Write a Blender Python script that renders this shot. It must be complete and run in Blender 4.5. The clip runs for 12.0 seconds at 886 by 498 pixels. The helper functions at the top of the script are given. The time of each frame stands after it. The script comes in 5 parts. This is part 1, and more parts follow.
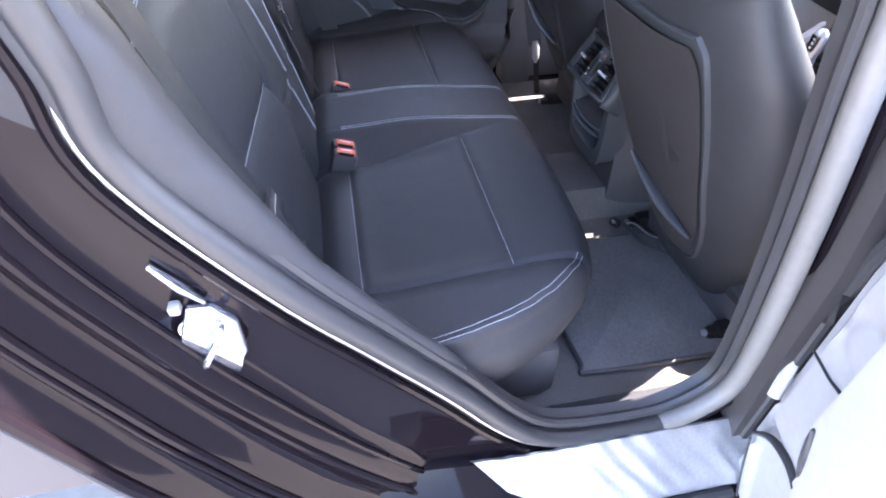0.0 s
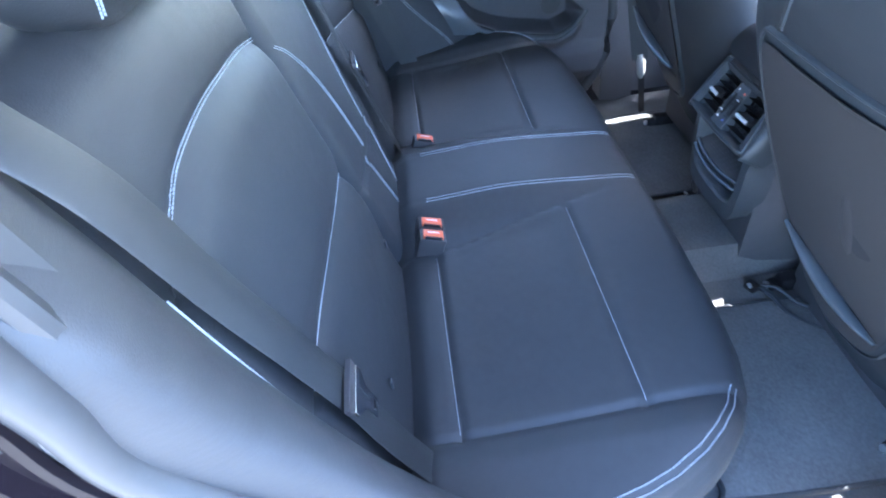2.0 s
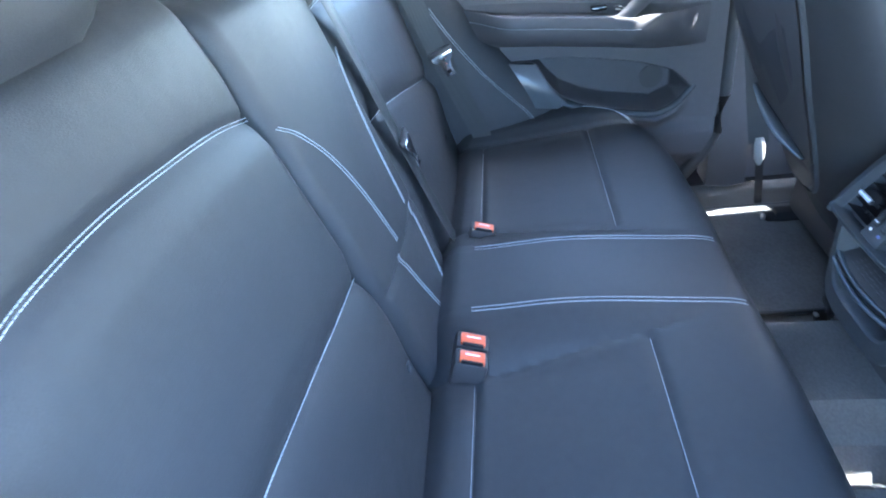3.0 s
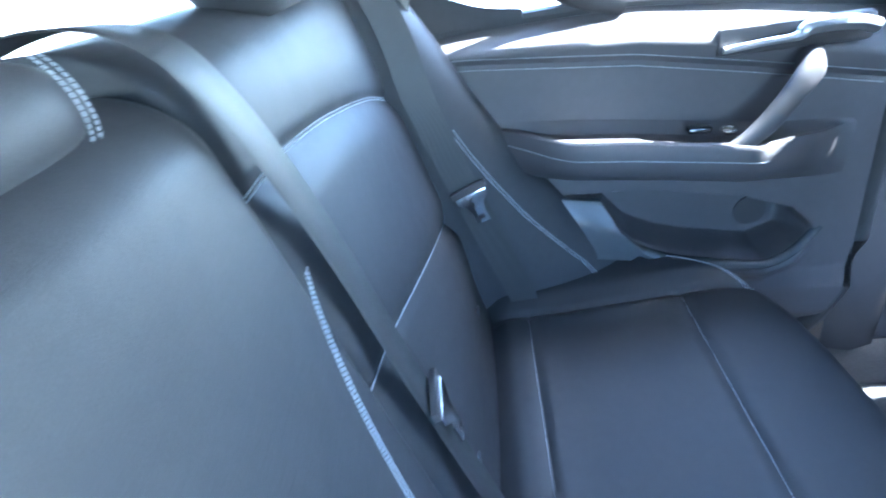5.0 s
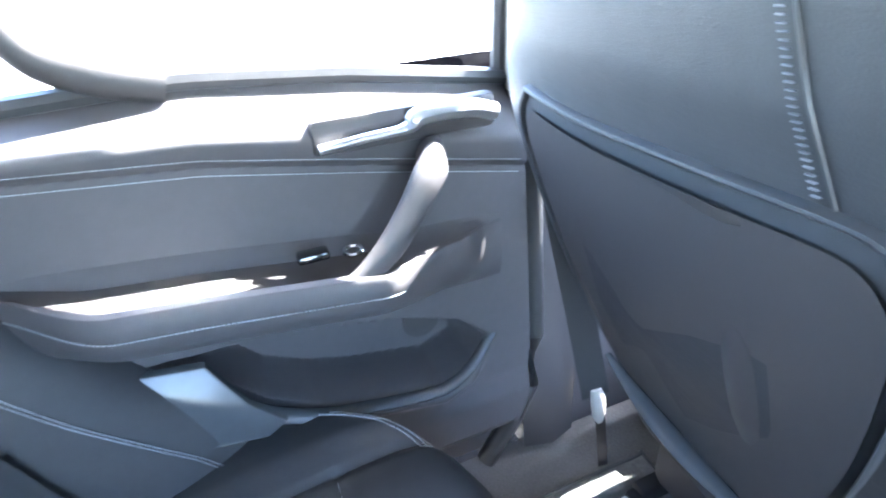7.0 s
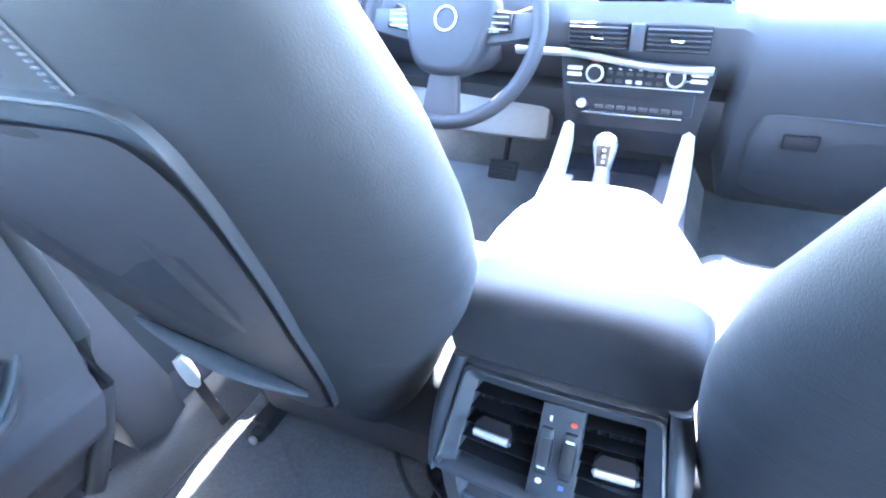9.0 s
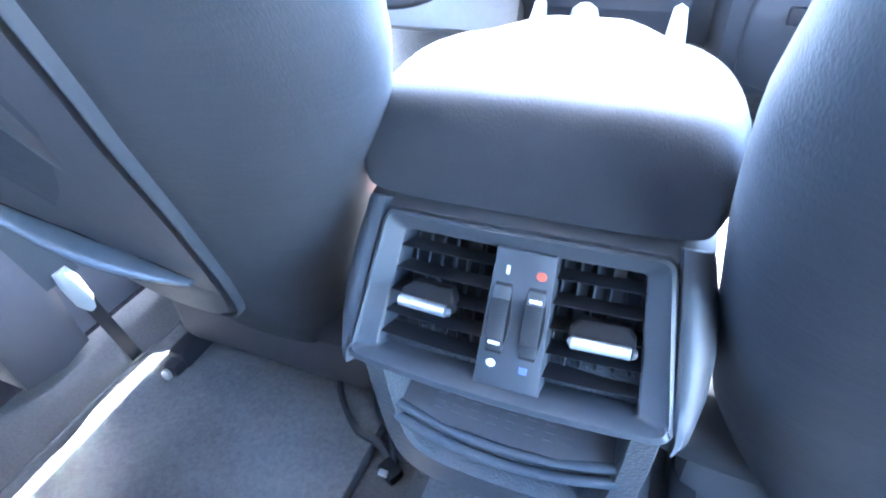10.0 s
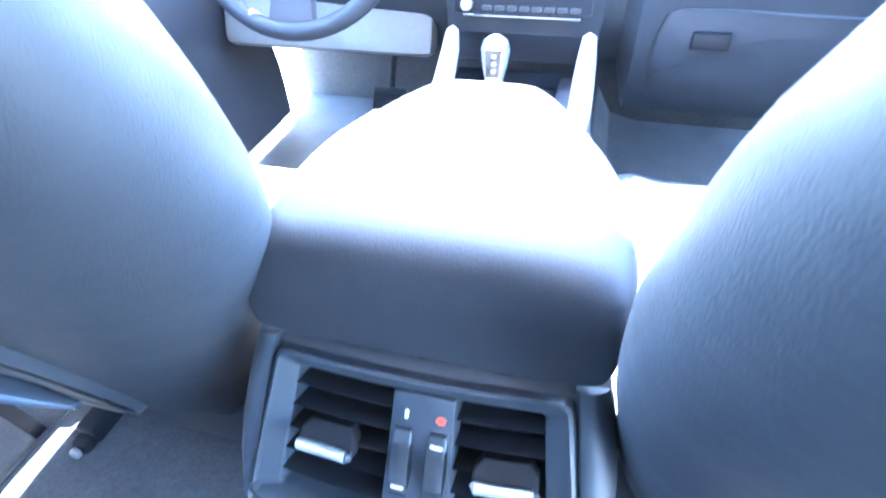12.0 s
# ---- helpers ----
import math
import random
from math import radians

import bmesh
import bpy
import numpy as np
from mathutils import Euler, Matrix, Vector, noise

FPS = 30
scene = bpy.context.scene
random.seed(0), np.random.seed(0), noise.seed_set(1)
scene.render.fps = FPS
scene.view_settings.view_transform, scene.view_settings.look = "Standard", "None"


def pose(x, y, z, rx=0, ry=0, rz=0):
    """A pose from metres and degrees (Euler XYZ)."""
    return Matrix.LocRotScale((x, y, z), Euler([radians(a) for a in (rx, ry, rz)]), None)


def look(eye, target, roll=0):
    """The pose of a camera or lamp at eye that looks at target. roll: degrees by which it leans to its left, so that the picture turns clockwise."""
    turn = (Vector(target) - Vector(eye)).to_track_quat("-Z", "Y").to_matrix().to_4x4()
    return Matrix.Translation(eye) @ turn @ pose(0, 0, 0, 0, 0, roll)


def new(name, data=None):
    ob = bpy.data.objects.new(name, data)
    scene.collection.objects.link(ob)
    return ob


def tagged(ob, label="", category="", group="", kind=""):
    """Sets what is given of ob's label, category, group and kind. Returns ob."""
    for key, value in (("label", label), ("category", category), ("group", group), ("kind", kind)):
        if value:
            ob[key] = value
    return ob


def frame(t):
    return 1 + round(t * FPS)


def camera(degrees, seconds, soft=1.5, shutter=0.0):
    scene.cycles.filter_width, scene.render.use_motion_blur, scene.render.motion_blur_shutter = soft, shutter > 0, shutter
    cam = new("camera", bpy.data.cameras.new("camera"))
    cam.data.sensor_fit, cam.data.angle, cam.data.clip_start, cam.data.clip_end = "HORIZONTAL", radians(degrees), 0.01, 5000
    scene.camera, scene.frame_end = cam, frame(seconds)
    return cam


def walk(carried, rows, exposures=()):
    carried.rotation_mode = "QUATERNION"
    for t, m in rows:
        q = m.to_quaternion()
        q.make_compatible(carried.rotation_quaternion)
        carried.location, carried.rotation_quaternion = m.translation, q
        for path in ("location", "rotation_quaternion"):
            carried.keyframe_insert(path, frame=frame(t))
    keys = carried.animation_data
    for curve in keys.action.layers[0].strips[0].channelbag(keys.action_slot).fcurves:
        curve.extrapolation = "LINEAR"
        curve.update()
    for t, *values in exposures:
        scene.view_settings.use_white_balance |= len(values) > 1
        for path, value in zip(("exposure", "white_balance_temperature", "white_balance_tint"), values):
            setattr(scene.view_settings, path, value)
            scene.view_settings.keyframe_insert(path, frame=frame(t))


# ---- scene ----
cam = camera(78.0, 12.0, 1.9, 0.25)
PATH = [
    (0, (1.1674, -0.3680, 1.3367), (0.4410, -0.2184, 0.6658), 0.73),
    (0.5, (1.0962, -0.3515, 1.3138), (0.3956, -0.2171, 0.6131), -2.10),
    (1, (1.0080, -0.3537, 1.3188), (0.3127, -0.2343, 0.6100), -1.85),
    (1.5, (0.9618, -0.3536, 1.3589), (0.2518, -0.2982, 0.6569), -5.19),
    (2, (0.9037, -0.3602, 1.3837), (0.1818, -0.3571, 0.6916), -8.19),
    (2.5, (0.8170, -0.3184, 1.3523), (0.0492, -0.4100, 0.7182), -9.02),
    (3, (0.7002, -0.2864, 1.3168), (-0.0897, -0.4342, 0.7217), -10.34),
    (3.2, (0.6448, -0.2872, 1.3012), (-0.1543, -0.4490, 0.7221), -9.01),
    (4.8, (0.2644, -0.3607, 1.2911), (-0.5741, -0.5419, 0.7772), -10.10),
    (5, (0.2077, -0.4058, 1.2882), (-0.6472, -0.5119, 0.7804), -8.99),
    (5.5, (0.1004, -0.3983, 1.2693), (-0.7697, -0.3816, 0.7768), -4.89),
    (6, (-0.0235, -0.4080, 1.2902), (-0.8868, -0.3591, 0.7880), -2.13),
    (6.5, (-0.0385, -0.2422, 1.2823), (-0.8954, -0.0977, 0.7873), -3.42),
    (7, (-0.0855, -0.1448, 1.2525), (-0.8997, 0.1750, 0.7680), -3.96),
    (7.4, (-0.0628, -0.1201, 1.2617), (-0.7977, 0.3716, 0.7948), -6.89),
    (7.5, (-0.0220, -0.1530, 1.2700), (-0.7060, 0.4160, 0.8210), -6.40),
    (7.7, (0.0177, -0.1611, 1.2897), (-0.6038, 0.4847, 0.8463), -5.88),
    (9.3, (0.0593, -0.0395, 1.1712), (-0.2746, 0.6987, 0.5850), -2.88),
    (9.5, (0.0555, -0.0294, 1.1344), (-0.2648, 0.7082, 0.5401), -2.29),
    (10, (0.0641, 0.0073, 1.0283), (-0.2612, 0.7307, 0.4193), -3.80),
    (10.5, (0.0770, 0.0439, 0.9566), (-0.2629, 0.7438, 0.3284), -4.85),
    (11, (0.0768, 0.0754, 0.9313), (-0.2489, 0.7835, 0.3048), -5.77),
    (11.5, (0.0815, 0.0817, 0.9697), (-0.2312, 0.7811, 0.3271), -6.44),
    (12, (0.0720, 0.0840, 1.0910), (-0.1470, 0.8190, 0.4490), -2.60),
]
EXPOSURES = [(0.0, 4.15, 6800, 25), (1.0, 4.4, 6100, 17), (1.5, 4.55, 5700, 14), (2.0, 4.65, 5400, 10), (3.0, 4.9, 5400, 6), (5.5, 5.0, 5000, 4), (7.0, 5.5, 5900, 9), (7.7, 5.85, 6100, 10), (9.5, 6.08, 5150, 10), (10.5, 6.72, 5350, 11), (11.5, 6.68, 5050, 9), (12.0, 6.42, 4950, 10)]
walk(cam, [(t, look(eye, target, roll)) for t, eye, target, roll in PATH], EXPOSURES)

# ---- world and sun ----
SUN = Vector((-0.165, 0.77, 1.0)).normalized()
world = bpy.data.worlds.new("daylight")
scene.world = world
world.use_nodes = True
wn = world.node_tree.nodes
sky = wn.new("ShaderNodeTexSky")
sky.sky_type, sky.sun_disc = "NISHITA", False
sky.sun_elevation, sky.sun_rotation = math.asin(SUN.z), math.atan2(SUN.x, SUN.y)
wn["Background"].inputs["Strength"].default_value = 0.15
world.node_tree.links.new(sky.outputs[0], wn["Background"].inputs[0])
sun = new("sun", bpy.data.lights.new("sun", "SUN"))
sun.data.energy, sun.data.angle, sun.data.color = 3.6, radians(0.6), (1.0, 0.95, 0.88)
sun.matrix_world = look((0, 0, 6), Vector((0, 0, 6)) - SUN)


# ---- materials ----
def material(name, color, rough=0.5, metal=0.0, vary=0.15, grain=0.0, grain_scale=600.0, kind="noise", coat=0.0, spec=0.5, big=3.0, tint=None, crease=0.0):
    """A surface with blotches and wear at a large scale, and grain and relief at a fine one."""
    m = bpy.data.materials.new(name)
    m.use_nodes = True
    n, l = m.node_tree.nodes, m.node_tree.links
    b = n["Principled BSDF"]
    b.inputs["Metallic"].default_value = metal
    b.inputs["Specular IOR Level"].default_value = spec
    b.inputs["Coat Weight"].default_value = coat
    b.inputs["Coat Roughness"].default_value = 0.04
    co = n.new("ShaderNodeTexCoord")
    blotch = n.new("ShaderNodeTexNoise")
    blotch.inputs["Scale"].default_value, blotch.inputs["Detail"].default_value = big, 5
    l.new(co.outputs["Object"], blotch.inputs["Vector"])
    fine = n.new("ShaderNodeTexNoise")
    fine.inputs["Scale"].default_value, fine.inputs["Detail"].default_value = big * 25, 3
    l.new(co.outputs["Object"], fine.inputs["Vector"])
    mix = n.new("ShaderNodeMath")
    mix.operation = "ADD"
    l.new(blotch.outputs["Fac"], mix.inputs[0])
    l.new(fine.outputs["Fac"], mix.inputs[1])
    ramp = n.new("ShaderNodeMapRange")
    ramp.inputs["From Min"].default_value, ramp.inputs["From Max"].default_value = 0.6, 1.4
    l.new(mix.outputs[0], ramp.inputs["Value"])
    colours = n.new("ShaderNodeMix")
    colours.data_type = "RGBA"
    other = tint or color
    colours.inputs["A"].default_value = (*[c * (1 - vary) for c in color], 1)
    colours.inputs["B"].default_value = (*[c * (1 + vary) for c in other], 1)
    l.new(ramp.outputs[0], colours.inputs["Factor"])
    l.new(colours.outputs["Result"], b.inputs["Base Color"])
    gloss = n.new("ShaderNodeMapRange")
    gloss.inputs["To Min"].default_value, gloss.inputs["To Max"].default_value = rough * (1 - vary * 0.6), min(1, rough * (1 + vary * 0.6))
    l.new(mix.outputs[0], gloss.inputs["Value"])
    gloss.inputs["From Min"].default_value, gloss.inputs["From Max"].default_value = 0.6, 1.4
    l.new(gloss.outputs[0], b.inputs["Roughness"])
    if grain:
        if kind == "cells":
            g = n.new("ShaderNodeTexVoronoi")
            g.feature = "SMOOTH_F1"
            out = g.outputs["Distance"]
        elif kind == "weave":
            g = n.new("ShaderNodeTexWave")
            out = g.outputs["Fac"]
        else:
            g = n.new("ShaderNodeTexNoise")
            g.inputs["Detail"].default_value = 2
            out = g.outputs["Fac"]
        g.inputs["Scale"].default_value = grain_scale
        l.new(co.outputs["Object"], g.inputs["Vector"])
        bump = n.new("ShaderNodeBump")
        bump.inputs["Strength"].default_value, bump.inputs["Distance"].default_value = grain, 0.0012
        l.new(out, bump.inputs["Height"])
        l.new(bump.outputs[0], b.inputs["Normal"])
        if crease:
            stretch = n.new("ShaderNodeMapping")
            stretch.inputs["Scale"].default_value = (45.0, 45.0, 330.0)
            l.new(co.outputs["Object"], stretch.inputs["Vector"])
            lines = n.new("ShaderNodeTexNoise")
            lines.inputs["Scale"].default_value, lines.inputs["Detail"].default_value = 1.0, 4
            l.new(stretch.outputs[0], lines.inputs["Vector"])
            soft = n.new("ShaderNodeTexNoise")
            soft.inputs["Scale"].default_value, soft.inputs["Detail"].default_value = 14.0, 2
            l.new(co.outputs["Object"], soft.inputs["Vector"])
            swell = n.new("ShaderNodeBump")
            swell.inputs["Strength"].default_value, swell.inputs["Distance"].default_value = crease, 0.012
            l.new(soft.outputs["Fac"], swell.inputs["Height"])
            wrinkle = n.new("ShaderNodeBump")
            wrinkle.inputs["Strength"].default_value, wrinkle.inputs["Distance"].default_value = crease, 0.0016
            l.new(lines.outputs["Fac"], wrinkle.inputs["Height"])
            l.new(swell.outputs[0], wrinkle.inputs["Normal"])
            l.new(wrinkle.outputs[0], bump.inputs["Normal"])
    return m


LEATHER = material("black leather", (0.032, 0.033, 0.036), 0.56, vary=0.14, grain=0.14, grain_scale=900, kind="cells", spec=0.40, crease=0.16)
PADDED = material("matt black armrest leather", (0.032, 0.032, 0.035), 0.58, vary=0.10, grain=0.14, grain_scale=900, kind="cells", spec=0.25)
TRIM = material("dark grained plastic", (0.066, 0.062, 0.065), 0.62, vary=0.10, grain=0.2, grain_scale=700)
SHELL = material("smooth dark plastic shell", (0.046, 0.042, 0.042), 0.52, vary=0.12, grain=0.1, grain_scale=900)
GREY = material("slate grey soft-touch plastic", (0.041, 0.044, 0.049), 0.50, vary=0.1, grain=0.12, grain_scale=900)
PEBBLE = material("pebble-grained grey plastic", (0.055, 0.057, 0.060), 0.45, vary=0.1, grain=0.7, grain_scale=480, kind="cells")
SLATS = material("matt black vane plastic", (0.012, 0.011, 0.012), 0.55, vary=0.1, spec=0.35)
SHINE = material("glossy grey pocket edge", (0.060, 0.066, 0.072), 0.26, vary=0.08)
CARPET = material("charcoal carpet", (0.115, 0.109, 0.104), 0.95, vary=0.3, grain=0.9, grain_scale=900, spec=0.1, big=9)
MAT = material("grey velour mat", (0.135, 0.131, 0.127), 0.95, vary=0.3, grain=0.8, grain_scale=700, spec=0.1, big=7)
WEB = material("black belt webbing", (0.028, 0.029, 0.030), 0.50, vary=0.1, grain=0.12, grain_scale=420, kind="weave")
THREAD = material("pale grey thread", (0.36, 0.38, 0.41), 0.7, vary=0.1)
TONE = material("dark grey thread", (0.15, 0.16, 0.18), 0.6, vary=0.1)
SILVER = material("polished silver bar", (0.86, 0.87, 0.89), 0.28, metal=0.8, vary=0.05)
RED = material("red push button plastic", (0.720, 0.125, 0.045), 0.38, vary=0.08)
CHROME = material("bright chrome", (0.82, 0.83, 0.85), 0.12, metal=1.0, vary=0.06)
SATIN = material("satin silver", (0.62, 0.63, 0.65), 0.32, metal=0.9, vary=0.08)
PAINT = material("black clear-coated paint", (0.008, 0.006, 0.008), 0.05, vary=0.1, coat=0.0, spec=0.16)
SEAL = material("pale grey seal", (0.17, 0.165, 0.155), 0.40, vary=0.12, grain=0.2, grain_scale=700)
RUBBER = material("black door seal rubber", (0.035, 0.036, 0.038), 0.42, vary=0.15)
PANEL = material("satin black control fascia", (0.014, 0.014, 0.016), 0.42, vary=0.1, spec=0.3)
GLOSS = material("piano black fascia", (0.008, 0.008, 0.009), 0.12, vary=0.1, coat=0.6)
LINER = material("light grey headliner cloth", (0.52, 0.51, 0.49), 0.95, vary=0.06, grain=0.4, grain_scale=800, spec=0.1)
PILLAR = material("grey pillar trim", (0.30, 0.29, 0.27), 0.6, vary=0.08, grain=0.15, grain_scale=800)
PAVING = material("pale weathered concrete", (0.27, 0.255, 0.235), 0.88, vary=0.18, grain=0.5, grain_scale=90, big=1.2)
ICON_W = material("white printed symbol", (0.8, 0.8, 0.8), 0.5, vary=0.02)
ICON_R = material("red printed symbol", (0.55, 0.08, 0.04), 0.5, vary=0.02)
ICON_B = material("blue printed symbol", (0.11, 0.14, 0.36), 0.5, vary=0.02)
ORANGE = material("amber backlit digits", (0.6, 0.12, 0.05), 0.5, vary=0.02)
# Daylight is put into this trim colour; the check strap shares it.
DAYLIT_PALE = material("pale grey with daylight in its colour", (0.42, 0.42, 0.42), 0.55, vary=0.08, grain=0.15, grain_scale=700)
SILL_GLEAM = material("bright metal for sill reflections", (0.66, 0.66, 0.66), 0.30, metal=0.8, vary=0.14, grain=0.4, grain_scale=40, big=8)
PLATE = material("zinc-plated striker steel", (0.70, 0.74, 0.80), 0.22, metal=0.9, vary=0.15)
GLASS = bpy.data.materials.new("window glass")
GLASS.use_nodes = True
_b = GLASS.node_tree.nodes["Principled BSDF"]
_b.inputs["Transmission Weight"].default_value, _b.inputs["Roughness"].default_value, _b.inputs["IOR"].default_value = 1.0, 0.0, 1.02
_b.inputs["Base Color"].default_value = (0.96, 0.98, 0.97, 1)


# ---- mesh helpers ----
class Geo:
    """Vertices and faces that are gathered into one mesh."""

    def __init__(self):
        self.v, self.f = [], []

    def grid(self, rows, ring=False, cap=False):
        base, nv = len(self.v), len(rows[0])
        for row in rows:
            self.v.extend(tuple(p) for p in row)
        for i in range(len(rows) - 1):
            for j in range(nv if ring else nv - 1):
                k = (j + 1) % nv
                self.f.append((base + i * nv + j, base + i * nv + k, base + (i + 1) * nv + k, base + (i + 1) * nv + j))
        if cap:
            self.f.append(tuple(base + j for j in range(nv)))
            self.f.append(tuple(base + (len(rows) - 1) * nv + j for j in range(nv)))
        return self

    def tube(self, path, r, n=8, flat=1.0, up=(0, 0, 1)):
        path = [Vector(p) for p in path]
        rows = []
        for i, p in enumerate(path):
            t = (path[min(i + 1, len(path) - 1)] - path[max(i - 1, 0)]).normalized()
            a = t.cross(Vector(up))
            a = a.normalized() if a.length > 1e-4 else t.orthogonal().normalized()
            b = a.cross(t)
            rr = r[i] if isinstance(r, (list, tuple)) else r
            rows.append([p + a * math.cos(k * math.tau / n) * rr + b * math.sin(k * math.tau / n) * rr * flat for k in range(n)])
        return self.grid(rows, True, True)

    def ribbon(self, path, side, width, thick):
        """A flat strap along path; side: its across direction at each point."""
        path = [Vector(p) for p in path]
        rows = []
        for i, p in enumerate(path):
            t = (path[min(i + 1, len(path) - 1)] - path[max(i - 1, 0)]).normalized()
            s = Vector(side[i] if isinstance(side[0], (tuple, list, Vector)) else side)
            s = (s - t * s.dot(t)).normalized() * width / 2
            up = s.cross(t).normalized() * thick / 2
            rows.append([p - s - up, p - s * 0.9 + up, p + s * 0.9 + up, p + s - up])
        return self.grid(rows, True, True)

    def bm(self, bm, m=None):
        if m is not None:
            bm.transform(m)
        base = len(self.v)
        bm.verts.ensure_lookup_table()
        self.v.extend(tuple(q.co) for q in bm.verts)
        self.f.extend(tuple(base + q.index for q in face.verts) for face in bm.faces)
        bm.free()
        return self

    def box(self, c, size, r=0.004, m=None, seg=2, taper=0.0):
        bm = bmesh.new()
        bmesh.ops.create_cube(bm, size=1.0)
        for q in bm.verts:
            k = 1 - taper * (q.co.z + 0.5)
            q.co = Vector((q.co.x * size[0] * k, q.co.y * size[1] * k, q.co.z * size[2]))
        if r > 0:
            bmesh.ops.bevel(bm, geom=bm.edges[:], offset=min(r, 0.49 * min(size)), segments=seg, profile=0.5, affect="EDGES")
        bm.verts.index_update()
        return self.bm(bm, (Matrix.Translation(c) @ m) if m is not None else Matrix.Translation(c))

    def prism(self, outline, place, depth, r=0.0, steps=3):
        """A plate with a 2D outline, laid into space by place(u, v, h), with its rim rounded by r."""
        cu, cv = sum(p[0] for p in outline) / len(outline), sum(p[1] for p in outline) / len(outline)
        size = max(max(abs(p[0] - cu), abs(p[1] - cv)) for p in outline)
        rows = [[place(u, v, 0) for u, v in outline]]
        for k in range(steps + 1):
            a = k / steps * math.pi / 2
            s, h = 1 - r / size * (1 - math.cos(a)), depth - r + r * math.sin(a)
            rows.append([place(cu + (u - cu) * s, cv + (v - cv) * s, h) for u, v in outline])
        return self.grid(rows, True, True)

    def disc(self, c, axis, r, depth, n=20, bevel=0.15):
        axis = Vector(axis).normalized()
        a = axis.orthogonal().normalized()
        b = axis.cross(a)
        c = Vector(c)
        rows = []
        for rr, h in ((r, 0), (r, depth * (1 - bevel)), (r * (1 - bevel), depth)):
            rows.append([c + axis * h + (a * math.cos(k * math.tau / n) + b * math.sin(k * math.tau / n)) * rr for k in range(n)])
        return self.grid(rows, True, True)

    def torus(self, c, axis, R, r, n=40, k=10):
        axis = Vector(axis).normalized()
        a = axis.orthogonal().normalized()
        b = axis.cross(a)
        rows = []
        for i in range(n + 1):
            d = a * math.cos(i * math.tau / n) + b * math.sin(i * math.tau / n)
            rows.append([Vector(c) + d * (R + r * math.cos(j * math.tau / k)) + axis * r * math.sin(j * math.tau / k) for j in range(k)])
        return self.grid(rows, True)


def part(name, geo, mat, parent=None, label="", flat=False):
    """One mesh object under a thing, or a thing of its own."""
    bm = bmesh.new()
    verts = [bm.verts.new(p) for p in geo.v]
    for f in geo.f:
        if len(set(f)) > 2:
            try:
                bm.faces.new([verts[i] for i in f])
            except ValueError:
                pass
    bmesh.ops.remove_doubles(bm, verts=bm.verts, dist=1e-6)
    bmesh.ops.recalc_face_normals(bm, faces=bm.faces)
    for e in bm.edges:
        e.smooth = len(e.link_faces) == 2 and e.calc_face_angle(0.0) < radians(38)
    for f in bm.faces:
        f.smooth = not flat
    me = bpy.data.meshes.new(name)
    bm.to_mesh(me)
    bm.free()
    me.materials.append(mat)
    ob = new(name, me)
    if parent is not None:
        ob.parent = parent
        ob.matrix_parent_inverse = parent.matrix_world.inverted()
    if label:
        ob["label"] = label
    return ob


def thing(name, label, category, group="", kind="", at=(0, 0, 0)):
    ob = new(name)
    ob.empty_display_size = 0.05
    ob.location = at
    bpy.context.view_layer.update()
    return tagged(ob, label, category, group, kind)


def smooth(t):
    t = min(1.0, max(0.0, t))
    return t * t * (3 - 2 * t)


def bell(d, w):
    return math.exp(-(d / w) ** 2)


def curve(x, table):
    return float(np.interp(x, [p[0] for p in table], [p[1] for p in table]))


def resample(points, step):
    points = [Vector(p) for p in points]
    out, left = [points[0].copy()], 0.0
    for a, b in zip(points, points[1:]):
        d = (b - a).length
        s = step - left
        while s <= d:
            out.append(a.lerp(b, s / d))
            s += step
        left = d - (s - step)
    return out


def spline(points, n=12):
    """Catmull-Rom through the points."""
    p = [Vector(q) for q in points]
    p = [p[0] * 2 - p[1], *p, p[-1] * 2 - p[-2]]
    out = []
    for i in range(1, len(p) - 2):
        for k in range(n):
            t = k / n
            out.append(0.5 * (2 * p[i] + (p[i + 1] - p[i - 1]) * t + (2 * p[i - 1] - 5 * p[i] + 4 * p[i + 1] - p[i + 2]) * t**2 + (3 * p[i] - p[i - 1] - 3 * p[i + 1] + p[i + 2]) * t**3))
    return out + [p[-2]]


def stitch_rows(parent, rows, up, **size):
    for row in rows:
        part("seam", stitches(Geo(), row, up, **size), THREAD, parent, "pale grey contrast stitching")


def stitches(geo, points, up, step=0.0046, length=0.0035, width=0.0008, rise=0.0006):
    """A row of thread dashes along points that lie on a surface; up: the surface's normal."""
    run, up = resample(points, step), Vector(up).normalized()
    for a, b in zip(run, run[1:]):
        t = (b - a).normalized()
        s = t.cross(up).normalized() * width / 2
        a2, b2 = a + up * rise, a + t * length + up * rise
        base = len(geo.v)
        geo.v.extend(tuple(q) for q in (a - s - up * 0.001, a + s - up * 0.001, a + t * length + s - up * 0.001, a + t * length - s - up * 0.001, a2 - s, a2 + s, b2 + s, b2 - s))
        geo.f.extend(tuple(base + i for i in f) for f in ((4, 5, 6, 7), (0, 1, 5, 4), (1, 2, 6, 5), (2, 3, 7, 6), (3, 0, 4, 7)))
    return geo


# ---- ground and body shell ----
def ground():
    g = Geo().grid([[(x, y, 0.0) for y in (-400, -6, -2, 0, 2, 6, 400)] for x in (-400, -6, -2, 0, 2, 6, 400)])
    tagged(part("ground", g, PAVING), "pale sunlit weathered concrete ground under the car", "ground", kind="structure")


